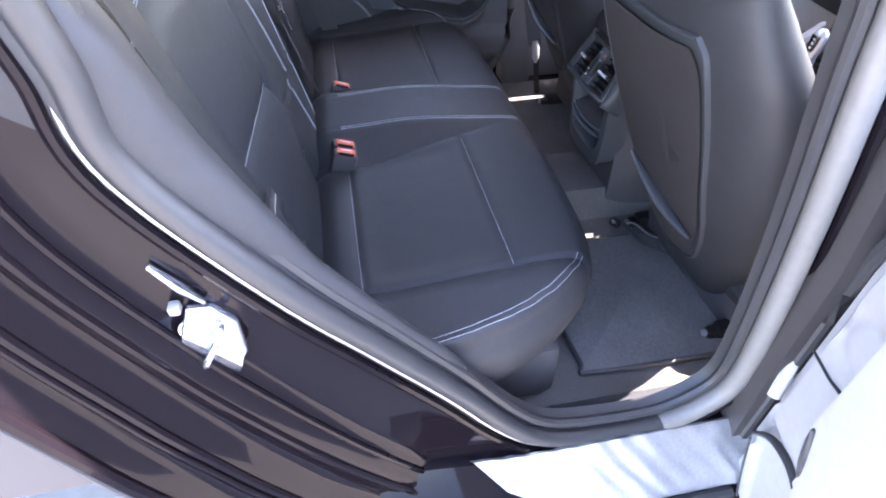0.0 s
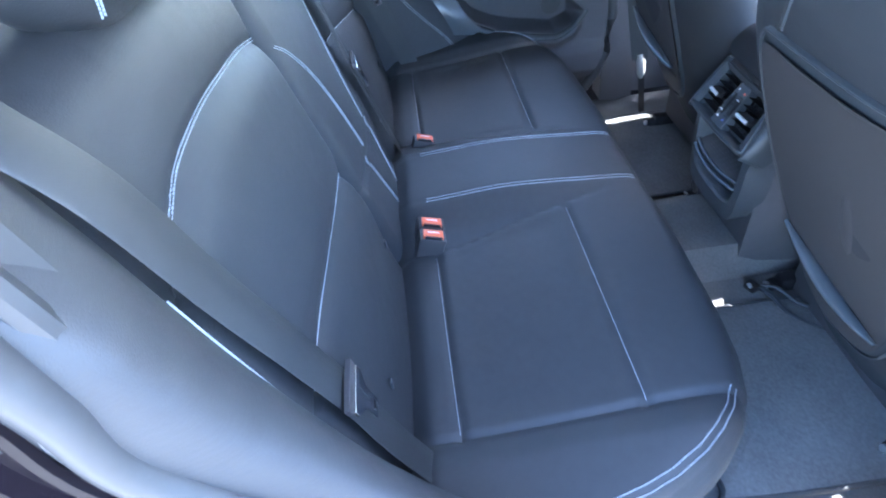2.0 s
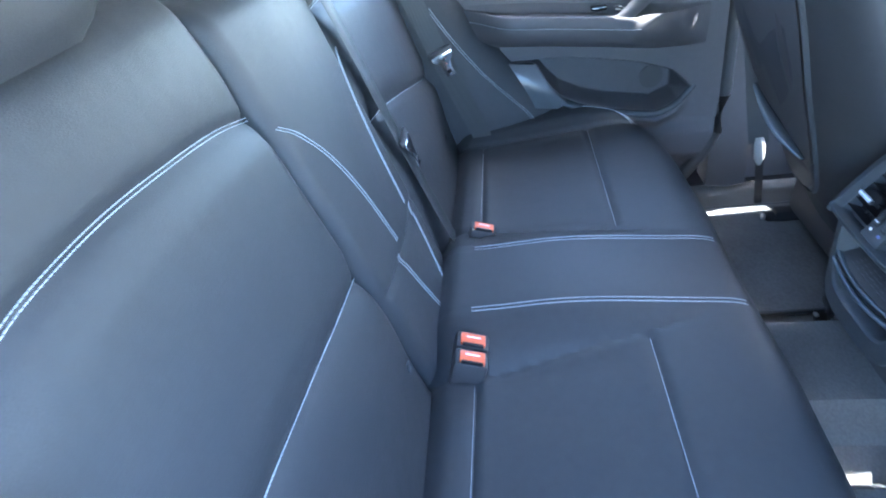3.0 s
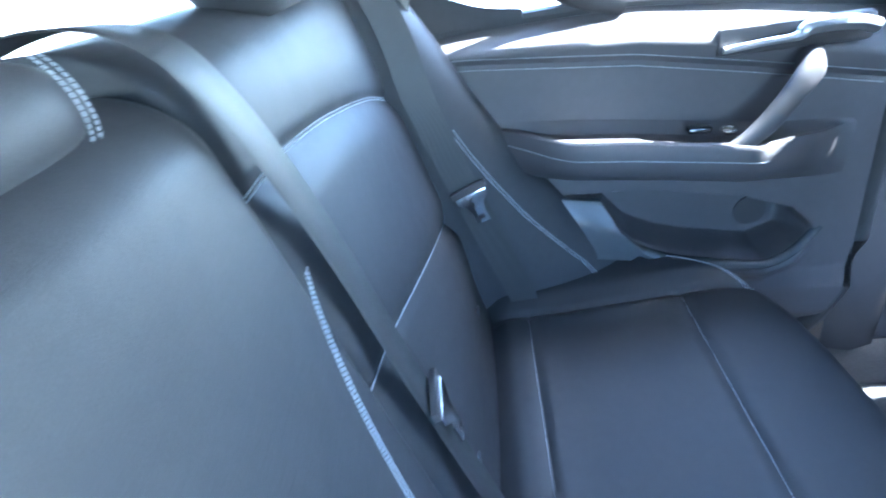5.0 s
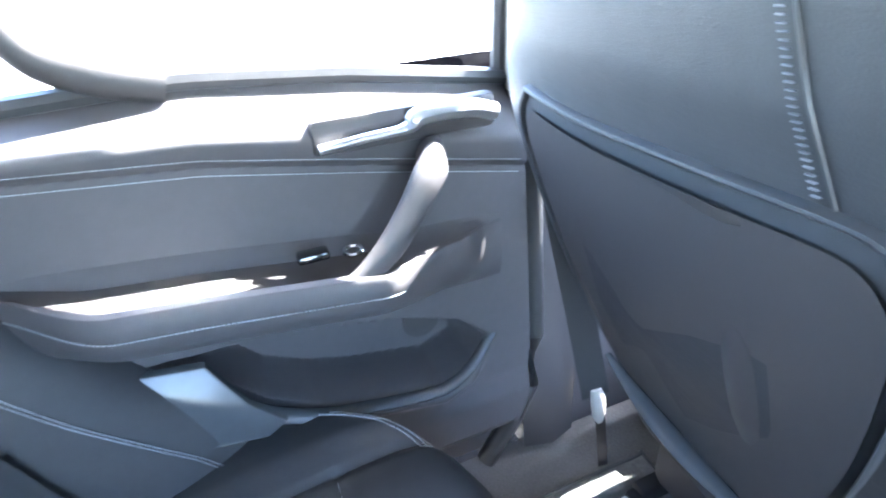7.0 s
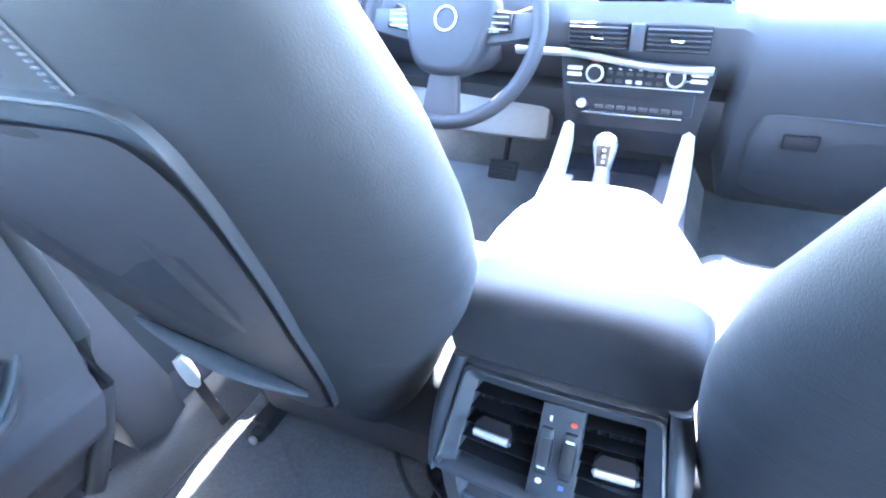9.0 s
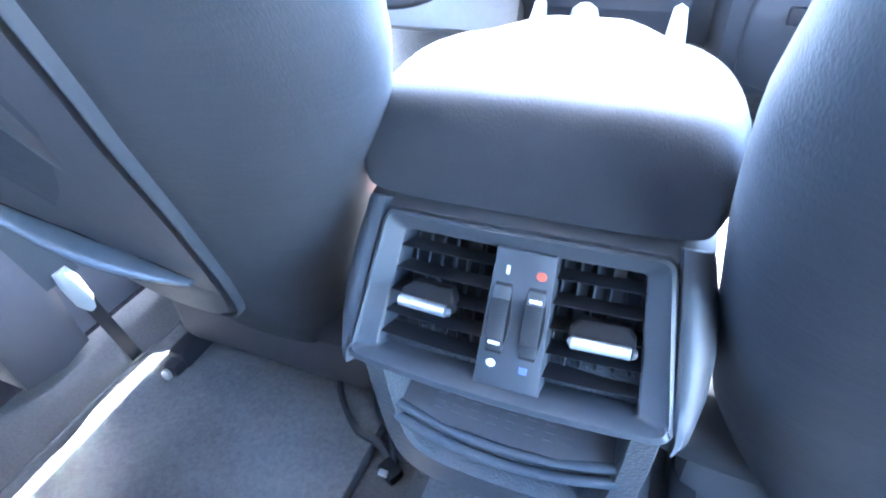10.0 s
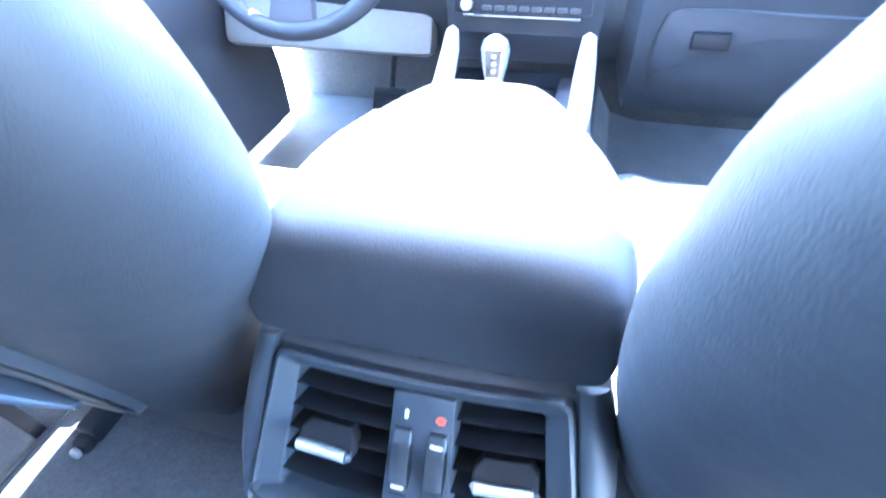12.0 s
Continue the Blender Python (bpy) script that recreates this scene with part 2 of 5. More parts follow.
def slab(name, pts, thick, mat, label, category, kind="structure", inward=(0, 0, 1)):
    """A plate with thickness from a grid of points."""
    n = Vector(inward) * thick
    g = Geo().grid(pts)
    g.grid([[Vector(p) + n for p in row] for row in pts])
    rim = [*pts[0], *[r[-1] for r in pts[1:]], *reversed(pts[-1][:-1]), *[r[0] for r in reversed(pts[1:-1])]]
    g.grid([rim, [Vector(p) + n for p in rim]], True)
    return tagged(part(name, g, mat), label, category, kind=kind)


def shell():
    # Floor with the central tunnel.
    prof = [(-0.74, 0.40), (-0.20, 0.40), (-0.13, 0.42), (-0.09, 0.49), (0.09, 0.49), (0.13, 0.42), (0.20, 0.40), (0.74, 0.40)]
    rows = [[(x, y, z) for x, z in prof] for y in np.linspace(-0.62, 1.55, 12)]
    slab("floor", rows, -0.05, CARPET, "charcoal carpeted car floor with a raised central tunnel", "floor")
    slab("cargo_floor", [[(x, y, 0.80) for x in (-0.62, 0, 0.62)] for y in (-1.55, -1.1, -0.64)], -0.04, CARPET, "charcoal carpeted luggage floor behind the rear seat", "floor")
    # Ceiling, domed a little.
    rows = [[(x, y, 1.56 - 0.10 * (x / 0.62) ** 2 - 0.05 * max(0, (-y - 0.4)) ** 1.5) for x in np.linspace(-0.60, 0.60, 9)] for y in np.linspace(-1.45, 0.845, 12)]
    slab("ceiling", rows, 0.04, LINER, "light grey cloth car headliner", "ceiling")
    rows = [[(x, y, 1.632 - 0.10 * (x / 0.62) ** 2 - 0.05 * max(0, (-y - 0.4)) ** 1.5) for x in np.linspace(-0.585, 0.585, 9)] for y in np.linspace(-1.45, 0.80, 12)]
    slab("roof", rows, 0.012, PAINT, "black glossy car roof skin", "roof")
    for s in (-1, 1):
        side = "left" if s < 0 else "right"
        # Roof rail, pillars, lower body.
        # Rail swells to keep sun off the bench and narrows to light the door.
        rail = [(s * (0.64 - 0.02 * smooth((y - 0.03) / 0.07) - 0.018 * smooth((y - 0.29) / 0.03) + 0.033 * smooth((y - 0.44) / 0.05)), y, 1.47 - (0.12 * max(0, -y - 0.6)) - 0.32 * max(0, y - 0.62)) for y in np.linspace(-1.5, 1.42, 74)]
        tagged(part("roof_rail", Geo().tube(rail, [0.089 - 0.031 * smooth((q[1] - 0.03) / 0.07) + 0.030 * smooth((q[1] - 0.44) / 0.05) for q in rail], 14, 0.60), PILLAR), "grey cloth-covered roof rail above the side windows, width varied to block sun", "roof rail", kind="structure")
        g = Geo()
        prof = [(0.42, 0.235, 0.34), (0.60, 0.225, 0.335), (0.85, 0.225, 0.325), (1.083, 0.21, 0.30)]
        g.grid([[(s * (0.705 - 0.05 * smooth((z - 0.95) / 0.55)), a, z), (s * (0.690 - 0.05 * smooth((z - 0.95) / 0.55)), (a + b) / 2, z), (s * (0.705 - 0.05 * smooth((z - 0.95) / 0.55)), b, z), (s * (0.785 - 0.08 * smooth((z - 0.95) / 0.55)), b, z), (s * (0.785 - 0.08 * smooth((z - 0.95) / 0.55)), a, z)] for z, a, b in prof], True, True)
        tagged(part("center_pillar", g, SHELL), "dark grained lower trim of the pillar between the side doors", "pillar", kind="structure")
        g = Geo()
        inn = lambda z: 0.05 * smooth((z - 0.95) / 0.55)
        g.grid([[(s * (0.712 - inn(z)), a, z), (s * (0.698 - inn(z)), (a + b) / 2, z), (s * (0.712 - inn(z)), b, z), (s * (0.752 - 1.5 * inn(z)), b, z), (s * (0.752 - 1.5 * inn(z)), a, z)] for z, a, b in ((1.085, 0.206, 0.300), (1.30, 0.182, 0.250), (1.48, 0.162, 0.225))], True, True)
        tagged(part("upper_center_pillar", g, PILLAR), "pale grey cloth upper trim of the middle pillar", "pillar", kind="structure")
        g = Geo()
        g.grid([[(s * (0.69 - 0.09 * k), y0, z), (s * (0.66 - 0.09 * k), y1, z), (s * (0.715 - 0.08 * k), y1 - 0.01, z), (s * (0.73 - 0.08 * k), y0, z)] for z, y0, y1, k in (((1.10, -0.68, -0.53, 0), (1.25, -0.64, -0.49, 0.35), (1.40, -0.60, -0.43, 0.75), (1.49, -0.58, -0.40, 1.0)) if s < 0 else ((1.10, -0.84, -0.74, 0), (1.25, -0.80, -0.70, 0.35), (1.40, -0.72, -0.58, 0.75), (1.49, -0.66, -0.50, 1.0)))], True, True)
        tagged(part("rear_pillar", g, PILLAR if s < 0 else SHELL), ("grey" if s < 0 else "dark") + " trimmed pillar behind the rear door", "pillar", kind="structure")
        g = Geo().tube([(s * 0.60, 0.70, 1.50), (s * 0.66, 1.05, 1.30), (s * 0.72, 1.45, 1.08)], 0.045, 8)
        tagged(part("windscreen_pillar", g, PILLAR), "grey trimmed windscreen pillar", "pillar", kind="structure")
        # Rear quarter behind the seat and outer skin ahead of the centre pillar.
        slab("quarter_panel", [[(s * 0.66, y, z) for z in (0.62, 0.8, 1.0, 1.12)] for y in (-1.5, -1.1, -0.72)], s * 0.10, TRIM, "dark trimmed luggage side wall", "wall", inward=(1, 0, 0))
        # Front door trim.
        rows = []
        for z in np.linspace(0.44, 1.10, 34):
            row = []
            for y in np.linspace(0.335, 1.30, 40):
                x = 0.70 + 0.04 * smooth((z - 1.03) / 0.08) - 0.03 * bell(z - 0.90, 0.035) * smooth((1.05 - y) / 0.1) * smooth((y - 0.36) / 0.1) + 0.02 * bell(z - 0.68, 0.08)
                row.append((s * x, y, z))
            rows.append(row)
        g = Geo().grid(rows)
        g.grid([[(s * 0.80, q[1], q[2]) for q in row] for row in (rows[0], rows[-1])])
        d = thing("front_door", "closed front door with dark grained inner trim", "car door", kind="structure")
        part("door_trim", g, TRIM, d)
        part("outer_skin", Geo().grid([[(s * (0.80 + 0.03 * bell(z - 0.75, 0.2)), y, z) for y in (0.32, 0.8, 1.40)] for z in np.linspace(0.32, 1.10, 8)]), PAINT, d, "black glossy outer door skin")
        part("window_pane", Geo().grid([[(s * 0.735, 0.30, 1.10), (s * 0.735, 1.35, 1.10)], [(s * 0.64, 0.24, 1.46), (s * 0.64, 0.80, 1.43)]]), GLASS, d, "clear side window glass").visible_shadow = False
    slab("tailgate", [[(x, -1.55 + 0.02 * z, z) for z in (0.40, 0.8, 1.08)] for x in (-0.70, 0, 0.70)], -0.06, TRIM, "dark trimmed tailgate behind the luggage space", "tailgate", inward=(0, 1, 0))
    w = part("rear_window", Geo().grid([[(x, -1.53, 1.08), (x * 0.85, -1.36, 1.42)] for x in (-0.64, 0, 0.64)]), GLASS)
    tagged(w, "clear sloping rear window glass", "window", kind="structure").visible_shadow = False
    w = part("windscreen", Geo().grid([[(x, 1.50 - 0.06 * (x / 0.7) ** 2, 1.06), (x * 0.85, 0.855, 1.52)] for x in np.linspace(-0.72, 0.72, 7)]), GLASS)
    tagged(w, "clear raked windscreen glass", "window", kind="structure").visible_shadow = False
    slab("bulkhead", [[(x, 1.50, z) for z in (0.38, 0.7, 1.04)] for x in (-0.75, 0, 0.75)], 0.06, CARPET, "carpeted bulkhead under the dashboard", "wall", inward=(0, 1, 0))
    slab("bonnet", [[(x, y, 1.05 - 0.08 * (y - 1.5)) for x in (-0.80, 0, 0.80)] for y in (1.56, 2.0, 2.5)], -0.04, PAINT, "black glossy bonnet beyond the windscreen", "bonnet")


def left_rear_door():
    d = thing("rear_door", "closed rear car door with stitched dark trim, armrest and map pocket", "car door", kind="structure")
    line = [(-0.52, 1.098), (-0.42, 1.092), (-0.175, 1.069), (0.0, 1.037), (0.21, 0.995)]
    top = [(-0.52, 1.135), (-0.43, 1.139), (-0.17, 1.146), (0.0, 1.13), (0.21, 1.098)]
    arm = [(-0.46, 0.990), (-0.34, 0.984), (-0.20, 0.970), (-0.05, 0.950), (0.05, 0.935), (0.2, 0.93)]
    pk_top = [(-0.32, 0.852), (-0.152, 0.847), (0.016, 0.815), (0.10, 0.785), (0.155, 0.735)]
    pk_low = [(-0.32, 0.845), (-0.235, 0.832), (-0.20, 0.785), (-0.17, 0.752), (-0.11, 0.722), (-0.056, 0.706), (0.067, 0.683), (0.12, 0.705), (0.155, 0.735)]

    def inner(y, z):
        x = -0.672
        zl, zt, za = curve(y, line), curve(y, top), curve(y, arm)
        # Roll above the stitched line that falls away to the glass.
        if z > zl - 0.005:
            k = (z - zl + 0.005) / (zt - zl + 0.005)
            x += 0.010 * math.sin(min(1, k * 1.15) * math.pi * 0.9) - 0.05 * smooth((k - 0.35) / 0.65)
        x -= 0.004 * bell(z - zl, 0.004)
        # Map pocket: sunk panel with a proud lower lip.
        if -0.32 < y < 0.155:
            zp, zq = curve(y, pk_top), curve(y, pk_low)
            inside = smooth((zp - z) / 0.012) * smooth((z - zq) / 0.012) * smooth((0.152 - y) / 0.04)
            x -= 0.080 * inside
            x += 0.024 * bell(z - zq + 0.02, 0.018) * smooth((y + 0.18) / 0.10) * smooth((0.155 - y) / 0.05)
        if z < 0.66:
            x += 0.012 * smooth((0.66 - z) / 0.05) - 0.04 * smooth((0.56 - z) / 0.06)
        return x

    edge = [(0.45, 0.13), (0.53, 0.185), (0.60, 0.215), (0.70, 0.222), (1.05, 0.207), (1.15, 0.198)]
    rows = []
    for v in np.linspace(0, 1, 250):
        row = []
        for u in np.linspace(0, 1, 210):
            y0 = -0.54
            z = 0.47 + v * (curve(y0 + u * 0.75, top) - 0.47)
            y = y0 + u * (curve(z, edge) - y0)
            row.append((inner(y, z), y, z))
        rows.append(row)
    g = Geo().grid(rows)
    g.grid([[r[-1] for r in rows], [(-0.76, r[-1][1] + 0.004, r[-1][2]) for r in rows]])
    g.grid([rows[-1], [(-0.735, q[1], q[2] - 0.004) for q in rows[-1]], [(-0.735, q[1], q[2] - 0.06) for q in rows[-1]]])
    part("door_trim", g, TRIM, d)
    # Edge seal round the door's front end.
    part("door_seal", Geo().tube([(-0.688, e[1] + 0.016, e[0]) for e in edge], 0.017, 10), RUBBER, d, "black rubber door seal")
    stitch_rows(d, [[(inner(y, curve(y, line) + off) + 0.0012, y, curve(y, line) + off) for y in np.linspace(-0.46, 0.20, 60)] for off in (0.010, -0.008)], (1, 0, 0.3))
    rows = []
    for y in np.concatenate([np.linspace(-0.43, -0.36, 10), np.linspace(-0.35, -0.02, 30), np.linspace(-0.01, 0.17, 16)]):
        za = curve(y, arm)
        reach = 0.102 * smooth((y + 0.425) / 0.15) * (1 - 0.55 * smooth((y + 0.03) / 0.12)) * (1 - 0.9 * smooth((y - 0.08) / 0.09)) + 0.004
        deep = 0.016 * smooth((y + 0.42) / 0.12) * smooth((0.03 - y) / 0.03)
        prof = [(-0.03, 0.012), (0.0, 0.010), (0.12, 0.004 - deep), (0.6, -0.001 - deep), (0.74, 0.0 - deep * 0.6), (0.84, 0.002), (0.93, 0.001), (0.99, -0.006), (1.0, -0.018), (0.97, -0.034), (0.86, -0.052), (0.62, -0.070), (0.3, -0.082), (-0.03, -0.094)]
        rows.append([(-0.673 + reach * u, y, za + dz) for u, dz in prof])
    a = part("armrest", Geo().grid(rows), TRIM, d, "padded armrest shelf with a rounded edge")
    stitch_rows(a, [[(r[8][0] + 0.001, r[8][1], r[8][2] - 0.004) for r in rows[6:42]]], (1, 0, 0.1))
    wedge = [(-0.46, 0.864), (-0.317, 0.854), (-0.228, 0.842), (-0.195, 0.784), (-0.155, 0.745), (-0.18, 0.733), (-0.30, 0.748), (-0.46, 0.77)]
    part("pocket_wedge", Geo().prism(wedge, lambda y, z, h: Vector((-0.668 + h + 0.26 * (0.856 - z) * smooth((y + 0.40) / 0.12), y, z)), 0.012, 0.004), SHINE, d, "smooth grey facet at the end of the map pocket")
    lip = spline([(-0.656, -0.21, 0.772), (-0.648, -0.17, 0.744), (-0.645, -0.11, 0.718), (-0.648, -0.05, 0.702), (-0.652, 0.04, 0.684), (-0.656, 0.08, 0.684), (-0.664, 0.12, 0.703), (-0.678, 0.158, 0.738)], 7)
    part("pocket_lip", Geo().tube(lip, [0.014 - 0.006 * i / len(lip) for i in range(len(lip))], 12, 0.75), SHINE, d, "smooth grey lower lip of the map pocket")
    # Grab handle that sweeps up from the armrest's front end.
    path = spline([(-0.580, -0.110, 0.944), (-0.584, -0.055, 0.942), (-0.590, -0.012, 0.966), (-0.597, 0.022, 1.003), (-0.606, 0.048, 1.034), (-0.622, 0.064, 1.047), (-0.670, 0.072, 1.044)], 8)
    part("grab_handle", Geo().tube(path, [0.008 + 0.009 * smooth(i / 20) + 0.003 * smooth((i - 22) / 12) for i in range(len(path))], 16, 0.62, up=(1, 0, 0)), TRIM, d, "dark curved pull handle with a broad upper end")
    # Door opener in its cup.
    g = Geo().box((-0.668, 0.050, 1.080), (0.02, 0.22, 0.042), 0.008)
    part("opener_cup", g, SHELL, d)
    lever = spline([(-0.650, -0.055, 1.072), (-0.644, -0.005, 1.078), (-0.640, 0.040, 1.082), (-0.640, 0.058, 1.093), (-0.642, 0.115, 1.092), (-0.646, 0.150, 1.082)], 6)
    part("door_opener", Geo().tube(lever, [0.006 + 0.006 * smooth((i - 10) / 6) for i in range(len(lever))], 10, 0.9), SATIN, d, "satin silver door opener lever")
    part("window_switch", Geo().box((-0.632, -0.085, 0.962), (0.022, 0.036, 0.010), 0.004), GLOSS, d, "glossy window switch")
    part("switch_rim", Geo().torus((-0.632, -0.040, 0.956), (0, 0, 1), 0.011, 0.0025, 20, 6), CHROME, d, "chrome ring")
    # Speaker disc low in the pocket.
    part("speaker_grille", Geo().disc((-0.7515, 0.070, 0.742), (1, 0, 0), 0.030, 0.003, 28), SHELL, d, "round black speaker grille")
    # Glass, divider and frame.
    p = part("window_pane", Geo().grid([[(-0.738, y, 1.12), (-0.64, y + 0.03, 1.47)] for y in (-0.50, -0.1, 0.18)]), GLASS, d, "clear side window glass")
    p.visible_shadow = False
    run = spline([(-0.724, -0.185, 1.146), (-0.722, -0.240, 1.163), (-0.716, -0.282, 1.184), (-0.708, -0.302, 1.212), (-0.695, -0.312, 1.26), (-0.645, -0.345, 1.47)], 6)
    part("window_divider", Geo().tube(run, [float(np.interp(i / 6, range(6), (0.022, 0.024, 0.021, 0.016, 0.014, 0.014))) for i in range(len(run))], 10, up=(1, 0, 0)), SHELL, d, "black window divider that flares forward at its foot")
    corner = [(p.x, p.y) for p in spline([(-0.535, 1.26, 0), (-0.500, 1.245, 0), (-0.484, 1.214, 0), (-0.455, 1.190, 0), (-0.400, 1.168, 0), (-0.340, 1.158, 0)], 6)] + [(-0.34, 1.135), (-0.535, 1.135)]
    part("window_corner", Geo().prism(corner, lambda y, z, h: Vector((-0.728 + 0.25 * max(0.0, z - 1.13) + h, y, z)), 0.014, 0.004), RUBBER, d, "rounded black rubber corner of the quarter window")
    fr = [(-0.728, 0.20, 1.10), (-0.69, 0.185, 1.25), (-0.64, 0.165, 1.46)]
    part("window_frame", Geo().tube(fr, 0.010, 8), SHELL, d, "black window frame")
    g = Geo().tube([(-0.722, y, curve(y, top) + 0.002) for y in np.linspace(-0.54, 0.205, 30)], 0.011, 8)
    part("window_seal", g, RUBBER, d, "black rubber strip along the glass")
    part("outer_skin", Geo().grid([[(-0.80 - 0.03 * bell(z - 0.75, 0.2), y, z) for y in (-0.78, -0.3, 0.30)] for z in np.linspace(0.32, 1.12, 8)]), PAINT, d, "black glossy outer door skin")


def right_opening():
    """The bare door frame on the open side: painted flange, seal, striker and sill."""
    loop = spline([(1.30, -0.575), (1.174, -0.552), (1.078, -0.541), (0.918, -0.441), (0.80, -0.348), (0.679, -0.252), (0.56, -0.165), (0.498, -0.095), (0.478, 0.0), (0.480, 0.11), (0.515, 0.178), (0.571, 0.211), (0.70, 0.205), (0.90, 0.178), (1.104, 0.140), (1.176, 0.128), (1.30, 0.10)], 8)
    loop = [(v[0], v[1]) for v in loop]
    outer = []
    n = len(loop)
    for i, (z, y) in enumerate(loop):
        a, b = loop[max(0, i - 1)], loop[min(n - 1, i + 1)]
        t = Vector((b[0] - a[0], b[1] - a[1])).normalized()
        outer.append((-t.y, t.x))

    def ring(off, x):
        return [(x, y - o[1] * off, z - o[0] * off) for (z, y), o in zip(loop, outer)]

    # The sign that pushes the outline outwards is checked on the sill, where outwards is down.
    low = min(range(n), key=lambda i: loop[i][0])
    sign = 1 if ring(0.05, 0)[low][2] < loop[low][0] else -1
    f = thing("door_frame", "black glossy painted rear door opening with rubber seal", "door frame", kind="structure")
    run = [Vector(p) for p in ring(0.010 * sign, 0.744)]
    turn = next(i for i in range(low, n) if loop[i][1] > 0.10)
    # One seal run: black rubber up to the pillar, pale grey along it.
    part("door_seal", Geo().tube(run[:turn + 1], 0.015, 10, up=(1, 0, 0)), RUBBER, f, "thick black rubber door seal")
    part("pillar_seal", Geo().tube(run[turn:], 0.017, 10, up=(1, 0, 0)), SEAL, f, "pale grey length of the seal along the pillar")
    part("seal_lip", Geo().tube([Vector(p) for p in ring(-0.008 * sign, 0.726)], 0.009, 8, up=(1, 0, 0)), RUBBER, f, "inner lip of the seal")
    spread = [float(np.interp(z, (0.50, 0.62, 0.75, 0.95, 1.15, 1.30), (0.95, 1.22, 1.15, 0.85, 0.50, 0.42))) if i < low else 0.80 for i, (z, y) in enumerate(loop)]
    spread = np.convolve(np.pad(spread, 6, mode="edge"), np.ones(13) / 13, mode="valid")

    def band(k, x):
        return [(x, y - o[1] * w, z - o[0] * w) for (z, y), o, w in zip(loop, outer, [sign * (min(k, 0.034) + max(0.0, k - 0.034) * q) for q in spread])]

    # Flat dark channel, then two pressed steps and the rolled outer lip.
    rows = [band(k, x) for k, x in ((0.018, 0.732), (0.026, 0.742), (0.034, 0.745), (0.060, 0.744), (0.100, 0.742), (0.128, 0.742), (0.136, 0.744), (0.145, 0.752), (0.156, 0.764), (0.166, 0.773), (0.176, 0.777), (0.186, 0.777), (0.196, 0.774), (0.204, 0.775), (0.212, 0.780), (0.224, 0.793), (0.236, 0.804), (0.246, 0.808), (0.258, 0.806), (0.266, 0.807), (0.274, 0.813), (0.286, 0.826), (0.298, 0.834), (0.312, 0.832), (0.322, 0.818), (0.330, 0.780), (0.334, 0.730))]
    part("painted_flange", Geo().grid(rows), PAINT, f, "black clear-coated metal flange with ribs")
    # Raised beads along the pressings, which catch the light.
    first = next(i for i in range(n) if loop[i][0] < 1.12)
    for k, x, r, end in ((0.150, 0.757, 0.0055, low + 6), (0.176, 0.777, 0.0060, low + 8), (0.236, 0.804, 0.0065, low + 4), (0.246, 0.810, 0.0040, low + 10), (0.298, 0.836, 0.0090, low + 14)):
        part("pressed_bead", Geo().tube([Vector(p) for p in band(k, x)][first:end], r, 8, up=(1, 0, 0)), PAINT, f, "rounded painted bead of the flange")
    part("inner_bead", Geo().tube([Vector(p) for p in band(0.042, 0.748)], 0.0065, 8, up=(1, 0, 0)), PAINT, f, "rounded painted bead beside the seal")
    part("trim_edge", Geo().tube([Vector(p) for p in ring(0.029 * sign, 0.745)], 0.0028, 8, up=(1, 0, 0)), SATIN, f, "bright pinch-weld edging")
    part("outer_seal", Geo().tube([Vector(p) for p in band(0.320, 0.824)], 0.011, 8, up=(1, 0, 0)), RUBBER, f, "outer rubber strip")
    part("inner_edge", Geo().grid([ring(0.0, 0.735), ring(-0.012 * sign, 0.70)]), RUBBER, f)
    # Striker.
    s = thing("door_striker", "folded zinc-plated door striker bolted to the black door frame", "door striker", at=(0.748, -0.535, 0.86))
    fold = lambda y, z, h: Vector((0.747 + h + 0.018 * max(0.0, 1 - abs((y + 0.536) * 0.80 + (z - 0.865) * 0.60) / 0.036), y, z))
    outline = []
    for a, b in (((-0.548, 0.918), (-0.526, 0.910)), ((-0.526, 0.910), (-0.506, 0.884)), ((-0.506, 0.884), (-0.504, 0.848)), ((-0.504, 0.848), (-0.522, 0.802)), ((-0.522, 0.802), (-0.545, 0.830)), ((-0.545, 0.830), (-0.567, 0.870)), ((-0.567, 0.870), (-0.548, 0.918))):
        outline += [(a[0] + (b[0] - a[0]) * k / 5, a[1] + (b[1] - a[1]) * k / 5) for k in range(5)]
    rows = [[fold(-0.536 + (y + 0.536) * k, 0.862 + (z - 0.862) * k, 0.004) for y, z in outline] for k in (0.02, 0.25, 0.5, 0.75, 0.95)]
    rows.append([fold(y, z, 0.002) for y, z in outline])
    rows.append([fold(y, z, -0.004) for y, z in outline])
    part("base_plate", Geo().grid(rows, True, True), PLATE, s)
    part("loop", Geo().tube(spline([(0.760, -0.520, 0.893), (0.772, -0.522, 0.888), (0.776, -0.535, 0.866), (0.772, -0.546, 0.845), (0.760, -0.548, 0.838)], 6), 0.0042, 8), PLATE, s, "bent steel striker loop")
    for y, z in ((-0.550, 0.886), (-0.520, 0.842)):
        part("bolt", Geo().disc((0.754, y, z), (1, 0.1, 0.1), 0.0105, 0.006, 6), PLATE, s, "six-sided bolt head")
        part("washer", Geo().torus((0.754, y, z), (1, 0.1, 0.1), 0.013, 0.002, 20, 6), PLATE, s)
